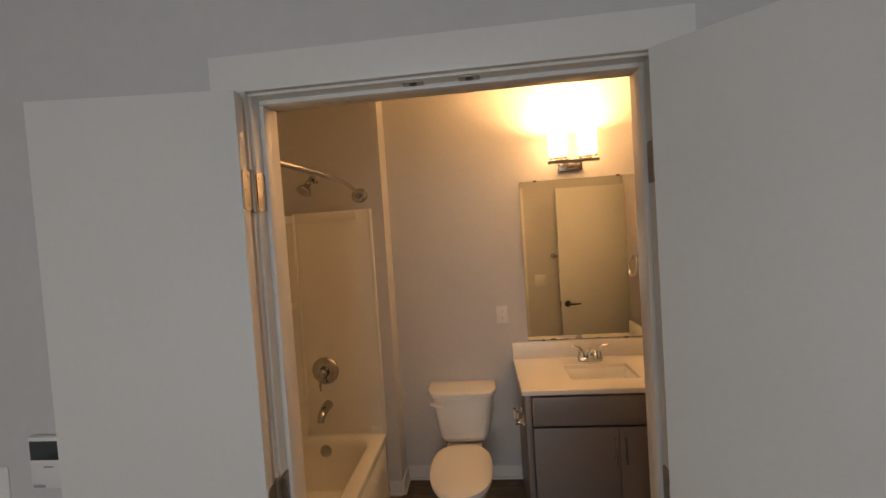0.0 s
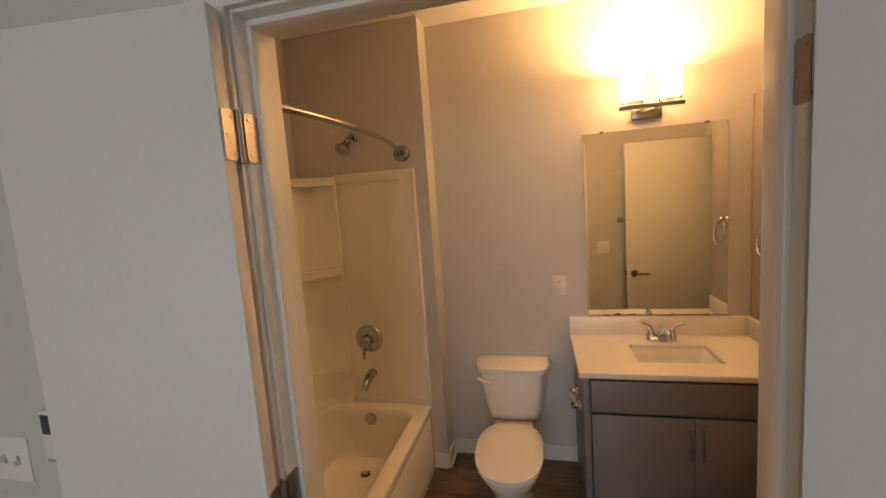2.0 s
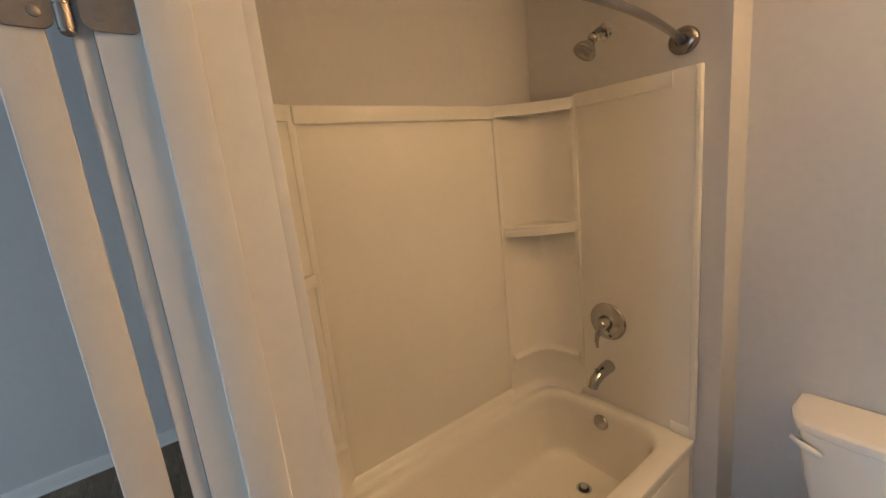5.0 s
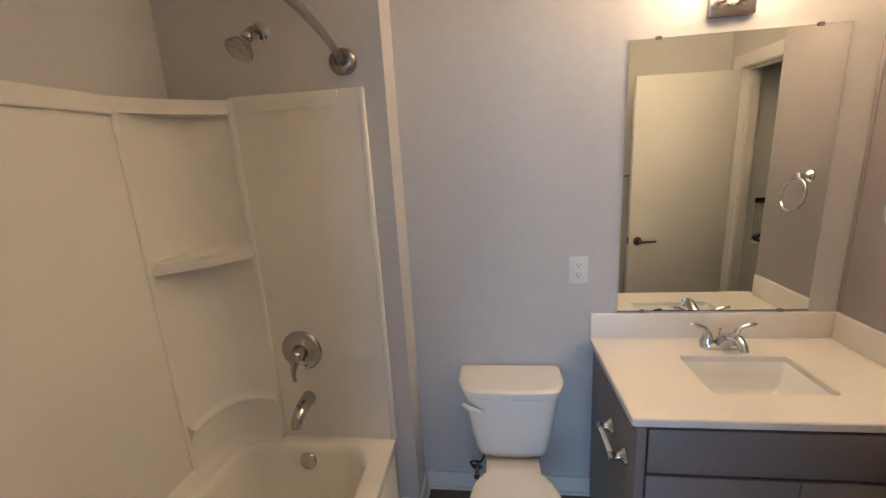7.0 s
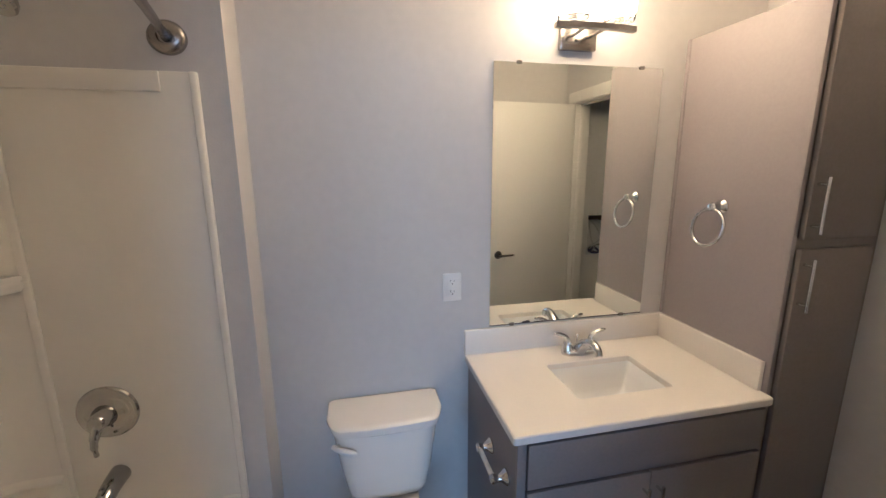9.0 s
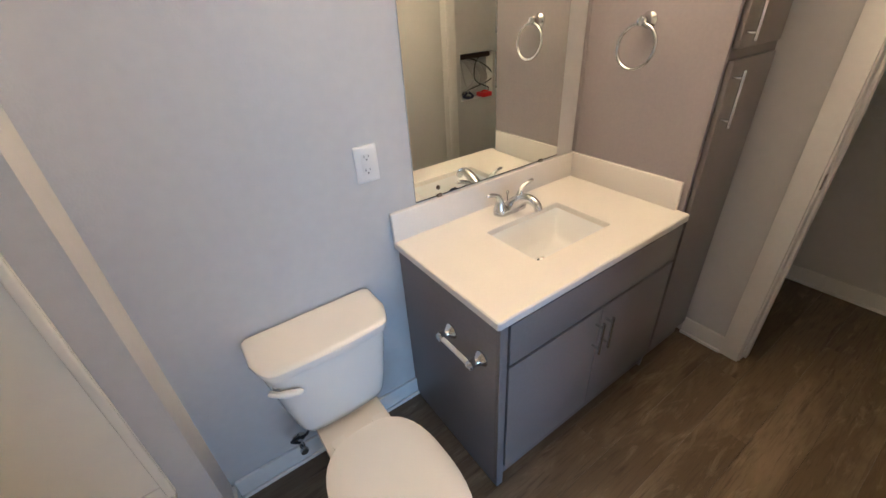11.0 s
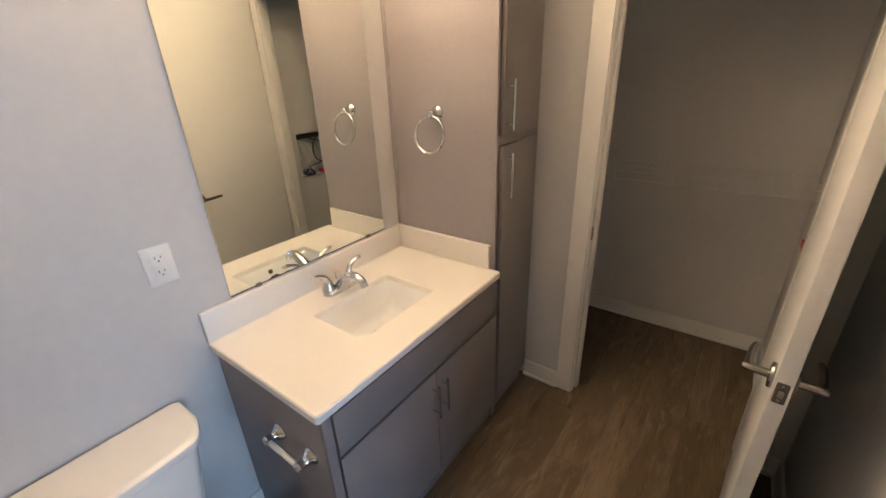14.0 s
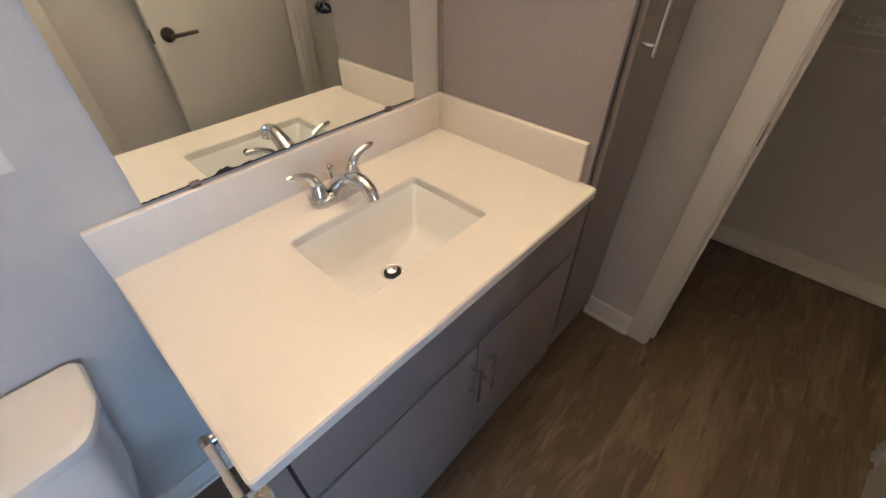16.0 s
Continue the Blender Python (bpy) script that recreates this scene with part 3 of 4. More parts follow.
corner_unit(SY_F, WALL_PLUMB, SF)
corner_unit(SY_N, ENTRY_B, ENTRY_B + 0.014)
for y in (SY_N, SY_F):
    bm = bmesh.new()
    box(bm, SB - 0.004, SB + 0.0065, y - 0.013, y + 0.013, RIM + 0.03, STOP_Z + 0.003, 0.005, 4)
    part("seam_rib", bm, ACRYLIC, sur)
bm = bmesh.new()
box(bm, SX_F - 0.003, -0.463, SF, WALL_PLUMB - 0.001, RIM + 0.001, 1.852, 0.004)
part("end_panel", bm, ACRYLIC, sur)
bm = bmesh.new()
box(bm, SX_F - 0.013, SX_F + 0.013, SF - 0.008, SF + 0.004, RIM + 0.03, 1.845, 0.0058, 4)
part("seam_rib", bm, ACRYLIC, sur)
bm = bmesh.new()
box(bm, SX_F + 0.011, -0.560, SF - 0.006, SF + 0.001, 1.795, 1.850, 0.003)
part("end_band", bm, ACRYLIC, sur)
bm = bmesh.new()
box(bm, -0.484, -0.462, SF - 0.010, SF + 0.002, RIM + 0.002, 1.852, 0.006, 3)
part("edge_bead", bm, GLOSSY, sur)
bm = bmesh.new()
box(bm, SX_F - 0.003, -0.463, ENTRY_B + 0.001, ENTRY_B + 0.014, RIM + 0.001, 1.852, 0.004)
part("end_panel", bm, ACRYLIC, sur)
bm = bmesh.new()
box(bm, -0.560, -0.468, SF - 0.004, SF + 0.001, RIM + 0.001, RIM + 0.050, 0.002)
part("tile_flange", bm, ACRYLIC, sur)

# ---- shower fittings ----
VX = -0.836
VZ = 0.830
v = thing("shower_valve", (VX, SF, VZ), "chrome round shower valve trim with a lever", "shower valve")
bm = bmesh.new()
lathe(bm, (VX, SF, VZ), (0, -1, 0), [(0, 0.087), (0.004, 0.088), (0.010, 0.084), (0.013, 0.076), (0.012, 0.068), (0.016, 0.052), (0.022, 0.038)], 48)
part("escutcheon", bm, SATIN, v)
bm = bmesh.new()
lathe(bm, (VX, SF - 0.018, VZ), (0, -1, 0), [(0, 0.036), (0.012, 0.034), (0.030, 0.028), (0.048, 0.026), (0.056, 0.020), (0.060, 0.006)], 28)
hub = part("hub", bm, SATIN, v)
bm = bmesh.new()
tube(bm, curve_pts([(VX, SF - 0.055, VZ - 0.002), (VX - 0.006, SF - 0.070, VZ - 0.034), (VX - 0.012, SF - 0.074, VZ - 0.069), (VX - 0.016, SF - 0.064, VZ - 0.108)], 5),
     [0.016] * 4 + [0.013] * 4 + [0.010] * 4 + [0.007] * 4, 14)
part("lever", bm, SATIN, hub)

sp = thing("tub_spout", (VX, SF, 0.602), "brushed chrome tub spout with diverter", "tub spout")
bm = bmesh.new()
pts = curve_pts([(VX, SF + 0.002, 0.606), (VX, SF - 0.050, 0.602), (VX, SF - 0.092, 0.590), (VX, SF - 0.122, 0.572), (VX, SF - 0.136, 0.548)], 5)
tube(bm, pts, [0.031 - 0.011 * i / (len(pts) - 1) for i in range(len(pts))], 20)
part("body", bm, SATIN, sp)
bm = bmesh.new()
lathe(bm, (VX, SF - 0.098, 0.606), (0, 0, 1), [(0, 0.004), (0.014, 0.004), (0.016, 0.008), (0.024, 0.008), (0.026, 0.004)], 14)
part("diverter", bm, NICKEL, sp)

sh = thing("wall_shower", (-0.825, WALL_PLUMB, 2.06), "chrome shower head on a short bent arm", "shower head")
bm = bmesh.new()
lathe(bm, (-0.825, WALL_PLUMB, 2.062), (0, -1, 0), [(0, 0.032), (0.003, 0.033), (0.010, 0.024), (0.014, 0.013)], 26)
part("flange", bm, SATIN, sh)
bm = bmesh.new()
tube(bm, curve_pts([(-0.825, WALL_PLUMB - 0.005, 2.062), (-0.825, WALL_PLUMB - 0.045, 2.062), (-0.825, WALL_PLUMB - 0.085, 2.040)], 6), 0.0105, 14)
part("arm", bm, SATIN, sh)
bm = bmesh.new()
lathe(bm, (-0.825, WALL_PLUMB - 0.078, 2.038), (-0.26, -0.55, -0.79), [(0, 0.013), (0.006, 0.018), (0.016, 0.020), (0.026, 0.016), (0.032, 0.018), (0.050, 0.034), (0.064, 0.043), (0.076, 0.046), (0.083, 0.043), (0.083, 0.034), (0.080, 0.001)], 30)
hd = part("head", bm, SATIN, sh)
bm = bmesh.new()
c = Vector((-0.825, WALL_PLUMB - 0.078, 2.038)) + Vector((-0.26, -0.55, -0.79)).normalized() * 0.0835
ax = Vector((-0.26, -0.55, -0.79)).normalized()
u = ax.orthogonal().normalized()
w = ax.cross(u)
for r, k in ((0.0, 1), (0.012, 6), (0.023, 12)):
    for i in range(k):
        a = 2 * math.pi * i / k
        lathe(bm, c - ax * 0.004 + u * r * math.cos(a) + w * r * math.sin(a), ax, [(0, 0.0028), (0.004, 0.0022)], 8)
part("nozzles", bm, GREY_TEXT, hd, "grey rubber nozzles")

RODX, RODZ = -0.530, 1.940
rod = thing("shower_rod", (RODX, WALL_PLUMB, RODZ), "brushed nickel curved shower curtain rod between the end walls", "curtain rod")
bm = bmesh.new()
pts = []
for i in range(33):
    f = i / 32
    pts.append((RODX + 0.106 * math.sin(math.pi * f), ENTRY_B + 0.016 + (WALL_PLUMB - ENTRY_B - 0.032) * f, RODZ))
tube(bm, pts, 0.0115, 16)
part("bar", bm, NICKEL, rod)
for y, d in ((WALL_PLUMB, -1), (ENTRY_B, 1)):
    bm = bmesh.new()
    rows = []
    for dy, k in ((0.0, 1.0), (0.010, 1.02), (0.020, 0.92), (0.026, 0.72), (0.027, 0.42), (0.019, 0.38)):
        rows.append([(RODX + 0.050 * math.cos(t) * k, y + d * dy, RODZ + 0.045 * math.sin(t) * k) for t in [2 * math.pi * i / 32 for i in range(32)]])
    loft(bm, rows)
    fl = part("flange", bm, NICKEL, rod)
    bm = bmesh.new()
    tube(bm, [(RODX + 0.002, y + d * 0.015, RODZ), (RODX + 0.010, y + d * 0.060, RODZ)], 0.0150, 16)
    part("collar", bm, NICKEL, fl)

# ---- toilet ----
TC = 0.034
toilet = thing("toilet", (TC, 3.85, 0), "white china two-piece toilet with closed lid", "toilet")


def egg(yb, yf, hw, z, n=40, square=0.0):
    """An elongated outline from the back yb to the front yf."""
    out = []
    cy = yb - (yb - yf) * 0.50
    for i in range(n):
        a = 2 * math.pi * i / n
        c, s = math.cos(a), math.sin(a)
        ry = (yb - cy) if s > 0 else (cy - yf)
        e = 0.72 if s > 0 else 0.90
        out.append((TC + hw * math.copysign(abs(c) ** e, c), cy + ry * math.copysign(abs(s) ** e, s), z))
    return out


bm = bmesh.new()
loft(bm, [egg(4.16, 3.582, 0.112, 0.0), egg(4.16, 3.586, 0.109, 0.03), egg(4.155, 3.596, 0.106, 0.10), egg(4.15, 3.590, 0.108, 0.17),
          egg(4.12, 3.575, 0.118, 0.23), egg(4.04, 3.53, 0.144, 0.285), egg(3.985, 3.505, 0.156, 0.325), egg(3.962, 3.498, 0.160, 0.350), egg(3.955, 3.504, 0.157, 0.357)])
part("bowl", bm, CHINA, toilet)
bm = bmesh.new()
loft(bm, [rounded_rect(TC - 0.098, TC + 0.098, 3.93, 4.235, 0.22, 0.04), rounded_rect(TC - 0.112, TC + 0.112, 3.90, 4.24, 0.336, 0.04), rounded_rect(TC - 0.109, TC + 0.109, 3.904, 4.237, 0.345, 0.04)])
part("tank_deck", bm, CHINA, toilet)
bm = bmesh.new()
loft(bm, [egg(3.955, 3.490, 0.160, 0.3575), egg(3.960, 3.484, 0.165, 0.362), egg(3.960, 3.484, 0.165, 0.370), egg(3.955, 3.490, 0.161, 0.375)])
part("seat", bm, PLASTIC, toilet, "white plastic seat ring")
bm = bmesh.new()
loft(bm, [egg(3.962, 3.484, 0.163, 0.3765), egg(3.968, 3.476, 0.169, 0.381), egg(3.968, 3.477, 0.169, 0.390), egg(3.955, 3.492, 0.158, 0.397), egg(3.91, 3.55, 0.118, 0.4005), egg(3.84, 3.66, 0.05, 0.4015)])
part("lid", bm, PLASTIC, toilet, "white plastic closed lid")
for dx in (-0.070, 0.070):
    bm = bmesh.new()
    loft(bm, [rounded_rect(TC + dx - 0.022, TC + dx + 0.022, 3.962, 3.998, z, 0.010, 4) for z in (0.3455, 0.366, 0.370)])
    part("seat_hinge", bm, PLASTIC, toilet)


def tank_ring(hw, yf, z, yb=4.262):
    """Flat at the back, bowed at the front with round corners."""
    out = []
    n = 24
    for i in range(n + 1):
        u = -1 + 2 * i / n
        x = hw * math.copysign(abs(math.sin(u * math.pi / 2)) ** 0.75, u) if u else 0.0
        k = min(1.0, abs(x) / hw)
        y = yf + 0.016 * k ** 2 + (0.085 * max(0.0, (k - 0.72) / 0.28) ** 3.0)
        out.append((TC + x, y, z))
    out += [(TC + hw, yb - 0.01, z), (TC + hw - 0.01, yb, z), (TC, yb, z), (TC - hw + 0.01, yb, z), (TC - hw, yb - 0.01, z)]
    return out


bm = bmesh.new()
loft(bm, [tank_ring(0.118, 4.098, 0.3455), tank_ring(0.142, 4.074, 0.349), tank_ring(0.155, 4.064, 0.360), tank_ring(0.165, 4.059, 0.385), tank_ring(0.180, 4.056, 0.46),
          tank_ring(0.193, 4.056, 0.55), tank_ring(0.203, 4.058, 0.626), tank_ring(0.203, 4.060, 0.631)])
part("tank", bm, CHINA, toilet)
bm = bmesh.new()
loft(bm, [tank_ring(0.206, 4.056, 0.6315), tank_ring(0.214, 4.051, 0.636), tank_ring(0.219, 4.048, 0.654), tank_ring(0.218, 4.050, 0.663), tank_ring(0.213, 4.057, 0.669), tank_ring(0.200, 4.069, 0.6715)])
part("tank_lid", bm, CHINA, toilet)
bm = bmesh.new()
lathe(bm, (TC - 0.168, 4.098, 0.590), (-0.25, -1, 0), [(0, 0.016), (0.008, 0.016), (0.012, 0.010), (0.020, 0.009)], 18)
tube(bm, curve_pts([(TC - 0.196, 4.078, 0.596), (TC - 0.172, 4.056, 0.594), (TC - 0.132, 4.045, 0.586), (TC - 0.112, 4.044, 0.581)], 4), [0.009] * 5 + [0.0115] * 5 + [0.010, 0.008, 0.004], 14)
part("flush_lever", bm, PLASTIC, toilet, "white flush lever")
VVX, VVZ = -0.128, 0.128
sv = thing("supply_valve", (VVX, WALL_FAR, VVZ), "chrome water stop valve with a dark hose below the tank", "valve")
bm = bmesh.new()
lathe(bm, (VVX, WALL_FAR, VVZ), (0, -1, 0), [(0, 0.026), (0.004, 0.026), (0.008, 0.018), (0.009, 0.009), (0.05, 0.009)], 22)
lathe(bm, (VVX, WALL_FAR - 0.045, VVZ - 0.015), (0, 0, 1), [(0, 0.011), (0.03, 0.011), (0.042, 0.007)], 14)
part("stop", bm, CHROME, sv)
bm = bmesh.new()
lathe(bm, (VVX, WALL_FAR - 0.052, VVZ), (0, -1, 0), [(0, 0.007), (0.010, 0.007), (0.012, 0.016), (0.022, 0.014)], 14)
part("knob", bm, CHROME, sv)
bm = bmesh.new()
tube(bm, curve_pts([(VVX, WALL_FAR - 0.045, VVZ + 0.02), (VVX - 0.028, WALL_FAR - 0.05, VVZ + 0.055), (VVX - 0.012, WALL_FAR - 0.07, VVZ + 0.085), (VVX + 0.03, WALL_FAR - 0.09, VVZ + 0.11), (VVX + 0.05, WALL_FAR - 0.10, 0.349)], 6), 0.0048, 10)
part("hose", bm, RUBBER, sv, "dark braided hose")

# ---- vanity ----
VX0, VX1, VF = 0.402, 1.316, 3.742
TOP = 0.806
SLAB = 0.028          # thickness of the vanity top
van = thing("vanity_cabinet", ((VX0 + VX1) / 2, 4.0, 0), "taupe-grey laminate vanity cabinet with two doors", "vanity")
bm = bmesh.new()
box(bm, VX0 + 0.012, VX1 - 0.012, VF + 0.012, WALL_FAR - 0.001, 0.0, 0.095)
box(bm, VX0 + 0.012, VX1 - 0.012, VF + 0.035, WALL_FAR - 0.001, 0.095, 0.585)
box(bm, VX0 + 0.012, VX1 - 0.012, VF + 0.035, VF + 0.060, 0.585, TOP - SLAB - 0.001)
part("body", bm, CABINET, van, smoothed=False)
part("bottom", boxed(VX0 + 0.012, VX1 - 0.012, VF, VF + 0.035, 0.095, 0.112), CABINET, van)
part("side_panel", boxed(VX0 - 0.006, VX0 + 0.012, VF, WALL_FAR - 0.002, 0.0, TOP - SLAB - 0.001, 0.001), CABINET, van)
part("side_panel", boxed(VX1 - 0.012, VX1, VF, WALL_FAR - 0.002, 0.0, TOP - SLAB - 0.001, 0.001), CABINET, van)
part("stile", boxed(VX0 - 0.006, VX0 + 0.023, VF - 0.014, VF - 0.0005, 0.0, TOP - SLAB - 0.001, 0.001), CABINET, van)
part("drawer_front", boxed(VX0 + 0.028, VX1 - 0.012, VF - 0.019, VF - 0.0005, 0.610, 0.764, 0.0025), CABINET, van, "blank false drawer front")


def bar_pull(parent, x, y, z0, z1):
    bm = bmesh.new()
    tube(bm, [(x, y - 0.030, z0), (x, y - 0.030, z1)], 0.0050, 14)
    for z in (z0 + 0.022, z1 - 0.022):
        tube(bm, [(x, y, z), (x, y - 0.030, z)], 0.0045, 10)
    return part("handle", bm, NICKEL if parent.name.startswith("vanity") else CHROME, parent, "brushed metal bar handle")


MIDX = (VX0 + 0.028 + VX1 - 0.012) / 2
for x0, x1, hx in ((VX0 + 0.028, MIDX - 0.0018, MIDX - 0.026), (MIDX + 0.0018, VX1 - 0.012, MIDX + 0.026)):
    d = part("door", boxed(x0, x1, VF - 0.019, VF - 0.0005, 0.098, 0.598, 0.0025), CABINET, van)
    bar_pull(d, hx, VF - 0.019, 0.418, 0.560)

# countertop with a cut-out
ct = thing("countertop", (0.85, 4.0, TOP), "off-white cultured marble vanity top with splashes", "countertop")
CX0, CX1, CY0, CY1 = 0.378, 1.3185, 3.716, WALL_FAR - 0.0005
SK = (0.670, 1.044, 3.858, 4.106)
bm = bmesh.new()
n = 6
outer = lambda z, i: rounded_rect(CX0 + i, CX1 - i, CY0 + i, CY1 - i, z, max(0.010 - i, 0.002), n)
inner = lambda z, g: rounded_rect(SK[0] - g, SK[1] + g, SK[2] - g, SK[3] + g, z, 0.013 + g, n)
rings = [outer(TOP - SLAB, 0.002), outer(TOP - SLAB + 0.002, 0.0), outer(TOP - 0.004, 0.0), outer(TOP, 0.004),
         inner(TOP, 0.003), inner(TOP - 0.003, 0.0), inner(TOP - SLAB, 0.0)]
loft(bm, rings + [rings[0]], False, False)
bmesh.ops.remove_doubles(bm, verts=bm.verts, dist=1e-5)
part("top", bm, MARBLE, ct)
part("backsplash", boxed(CX0, CX1, WALL_FAR - 0.0195, WALL_FAR - 0.0005, TOP, 0.915, 0.003), MARBLE, ct)
part("sidesplash", boxed(CX1 - 0.0185, CX1, 3.765, WALL_FAR - 0.020, TOP, 0.915, 0.003), MARBLE, ct)

sink = thing("sink", (0.853, 3.983, TOP - 0.16), "white china undermount rectangular sink", "sink")
bm = bmesh.new()
rings = [rounded_rect(SK[0] - 0.020, SK[1] + 0.020, SK[2] - 0.020, SK[3] + 0.020, TOP - SLAB - 0.0005, 0.03, n)]
for a, z, r in ((-0.004, TOP - SLAB - 0.0005, 0.018), (0.001, TOP - SLAB - 0.006, 0.018), (0.016, TOP - 0.070, 0.014), (0.036, TOP - 0.112, 0.014), (0.046, TOP - 0.124, 0.018), (0.062, TOP - 0.133, 0.026)):
    rings.append(rounded_rect(SK[0] + a, SK[1] - a, SK[2] + a * 0.75, SK[3] - a * 0.95, z, r, n))
rings.append(rounded_rect(0.853 - 0.055, 0.853 + 0.055, 3.985 - 0.045, 3.985 + 0.045, TOP - 0.144, 0.044, n))
rings.append(rounded_rect(0.853 - 0.024, 0.853 + 0.024, 3.985 - 0.024, 3.985 + 0.024, TOP - 0.148, 0.0235, n))
loft(bm, rings, False, True)
bs = part("basin", bm, SINK_CHINA, sink)
sol = bs.modifiers.new("thickness", "SOLIDIFY")
sol.thickness, sol.offset = 0.006, 1
bm = bmesh.new()
lathe(bm, (0.849, 3.990, TOP - 0.1435), (0, 0, 1), [(-0.004, 0.028), (0.002, 0.028), (0.0032, 0.0262), (0.002, 0.024), (-0.003, 0.022), (-0.003, 0.002)], 28)
dr = part("drain", bm, CHROME, sink, "chrome pop-up drain")
# black disc in place of the shade in the gap round the stopper
bm = bmesh.new()
lathe(bm, (0.849, 3.990, TOP - 0.1440), (0, 0, 1), [(0, 0.0236), (0.0025, 0.0236), (0.0029, 0.002)], 24)
part("dark_disc", bm, RUBBER, dr, "black disc for the shaded gap round the stopper")
bm = bmesh.new()
lathe(bm, (0.849, 3.990, TOP - 0.1412), (0, 0, 1), [(0, 0.009), (0.006, 0.010), (0.007, 0.0135), (0.011, 0.0130), (0.013, 0.010), (0.014, 0.001)], 24)
part("stopper", bm, CHROME, dr)
bm = bmesh.new()
lathe(bm, (0.841, SK[2] + 0.0060, TOP - 0.053), (0, 1, 0.25), [(0, 0.011), (0.0082, 0.011), (0.0086, 0.008)], 16)
part("overflow_hole", bm, BRONZE, sink, "small round overflow hole")

# faucet
FX, FY = 0.853, 4.177
fa = thing("faucet", (FX, FY, TOP), "chrome two-handle centerset bathroom faucet", "faucet")
bm = bmesh.new()


def base_ring(k, z):
    return [(FX + (0.048 * (1 if math.cos(t) > 0 else -1) * (abs(math.cos(t)) > 1e-6) + 0.028 * math.cos(t)) * k, FY + 0.029 * math.sin(t) * k, z) for t in [2 * math.pi * (i + 0.5) / 36 for i in range(36)]]


loft(bm, [base_ring(1.0, TOP), base_ring(1.0, TOP + 0.010), base_ring(0.94, TOP + 0.019), base_ring(0.75, TOP + 0.024)])
part("base", bm, CHROME, fa)
bm = bmesh.new()
pts = curve_pts([(FX, FY - 0.002, TOP + 0.008), (FX, FY - 0.022, TOP + 0.036), (FX, FY - 0.060, TOP + 0.066), (FX, FY - 0.102, TOP + 0.081), (FX, FY - 0.134, TOP + 0.072), (FX, FY - 0.148, TOP + 0.051)], 6)
wide = [(0, 0.030), (6, 0.027), (12, 0.0215), (18, 0.0178), (24, 0.0158), (30, 0.0142)]
rad = [np.interp(i, [w[0] for w in wide], [w[1] for w in wide]) for i in range(len(pts))]
tube(bm, pts, [float(r) for r in rad], 20)
part("spout", bm, CHROME, fa)
for s in (-1, 1):
    bm = bmesh.new()
    lathe(bm, (FX + s * 0.052, FY, TOP + 0.018), (0, 0, 1), [(0, 0.026), (0.008, 0.025), (0.020, 0.020), (0.030, 0.018), (0.040, 0.013), (0.042, 0.001)], 22)
    hub = part("handle_hub", bm, CHROME, fa)
    bm = bmesh.new()
    pts = curve_pts([(FX + s * 0.050, FY, TOP + 0.042), (FX + s * 0.060, FY, TOP + 0.072), (FX + s * 0.086, FY - 0.002, TOP + 0.090), (FX + s * 0.121, FY - 0.003, TOP + 0.096)], 5)
    tube(bm, pts, [float(np.interp(i, (0, 4, 9, 12, 14, 15), (0.0150, 0.0125, 0.0078, 0.0078, 0.0072, 0.0030))) for i in range(len(pts))], 12)
    part("lever", bm, CHROME, hub)
bm = bmesh.new()
lathe(bm, (FX, FY + 0.016, TOP + 0.018), (0, 0, 1), [(0, 0.003), (0.044, 0.003), (0.047, 0.006), (0.056, 0.0065), (0.060, 0.003)], 14)
part("lift_rod", bm, CHROME, fa)

# mirror with clips
MX0, MX1, MZ0, MZ1 = 0.485, 1.208, 0.922, 1.964
mir = thing("wall_mirror", ((MX0 + MX1) / 2, WALL_FAR, MZ0), "frameless rectangular wall mirror held by small clips", "mirror")
part("backing", boxed(MX0 + 0.001, MX1 - 0.001, WALL_FAR - 0.003, WALL_FAR - 0.0003, MZ0 + 0.001, MZ1 - 0.001), BACKING, mir)
part("glass", boxed(MX0, MX1, WALL_FAR - 0.0075, WALL_FAR - 0.003, MZ0, MZ1, 0.0008, segments=1), MIRROR, mir, smoothed=False)
for x in (MX0 + 0.10, MX1 - 0.10):
    for z, d in ((MZ1, 1), (MZ0, -1)):
        bm = bmesh.new()
        box(bm, x - 0.010, x + 0.010, WALL_FAR - 0.0115, WALL_FAR - 0.0005, min(z + d * 0.0005, z + d * 0.005), max(z + d * 0.0005, z + d * 0.005), 0.001)
        box(bm, x - 0.010, x + 0.010, WALL_FAR - 0.0115, WALL_FAR - 0.0080, min(z + d * 0.004, z - d * 0.007), max(z + d * 0.004, z - d * 0.007), 0.001)
        part("clip", bm, NICKEL, mir)

bm = bmesh.new()
edge = [(MX0 + (MX1 - MX0) * i / 160, MZ0 + 0.0032 + 0.0008 * math.sin(i * 1.7)) for i in range(161)]
edge = [(x, z + 0.0085 * max(0.0, 1 - ((x - 0.648) / 0.022) ** 2) * (1 + 0.15 * math.sin(x * 310)) + 0.0025 * max(0.0, 1 - ((x - 0.700) / 0.012) ** 2)) for x, z in edge]
for (x0, z0), (x1, z1) in zip(edge, edge[1:]):
    bm.faces.new([bm.verts.new(p) for p in ((x0, WALL_FAR - 0.0079, MZ0), (x1, WALL_FAR - 0.0079, MZ0), (x1, WALL_FAR - 0.0079, z1), (x0, WALL_FAR - 0.0079, z0))])
bmesh.ops.remove_doubles(bm, verts=bm.verts, dist=1e-5)
part("worn_edge", bm, BACKING, mir, "dark worn silvering along the lower edge")

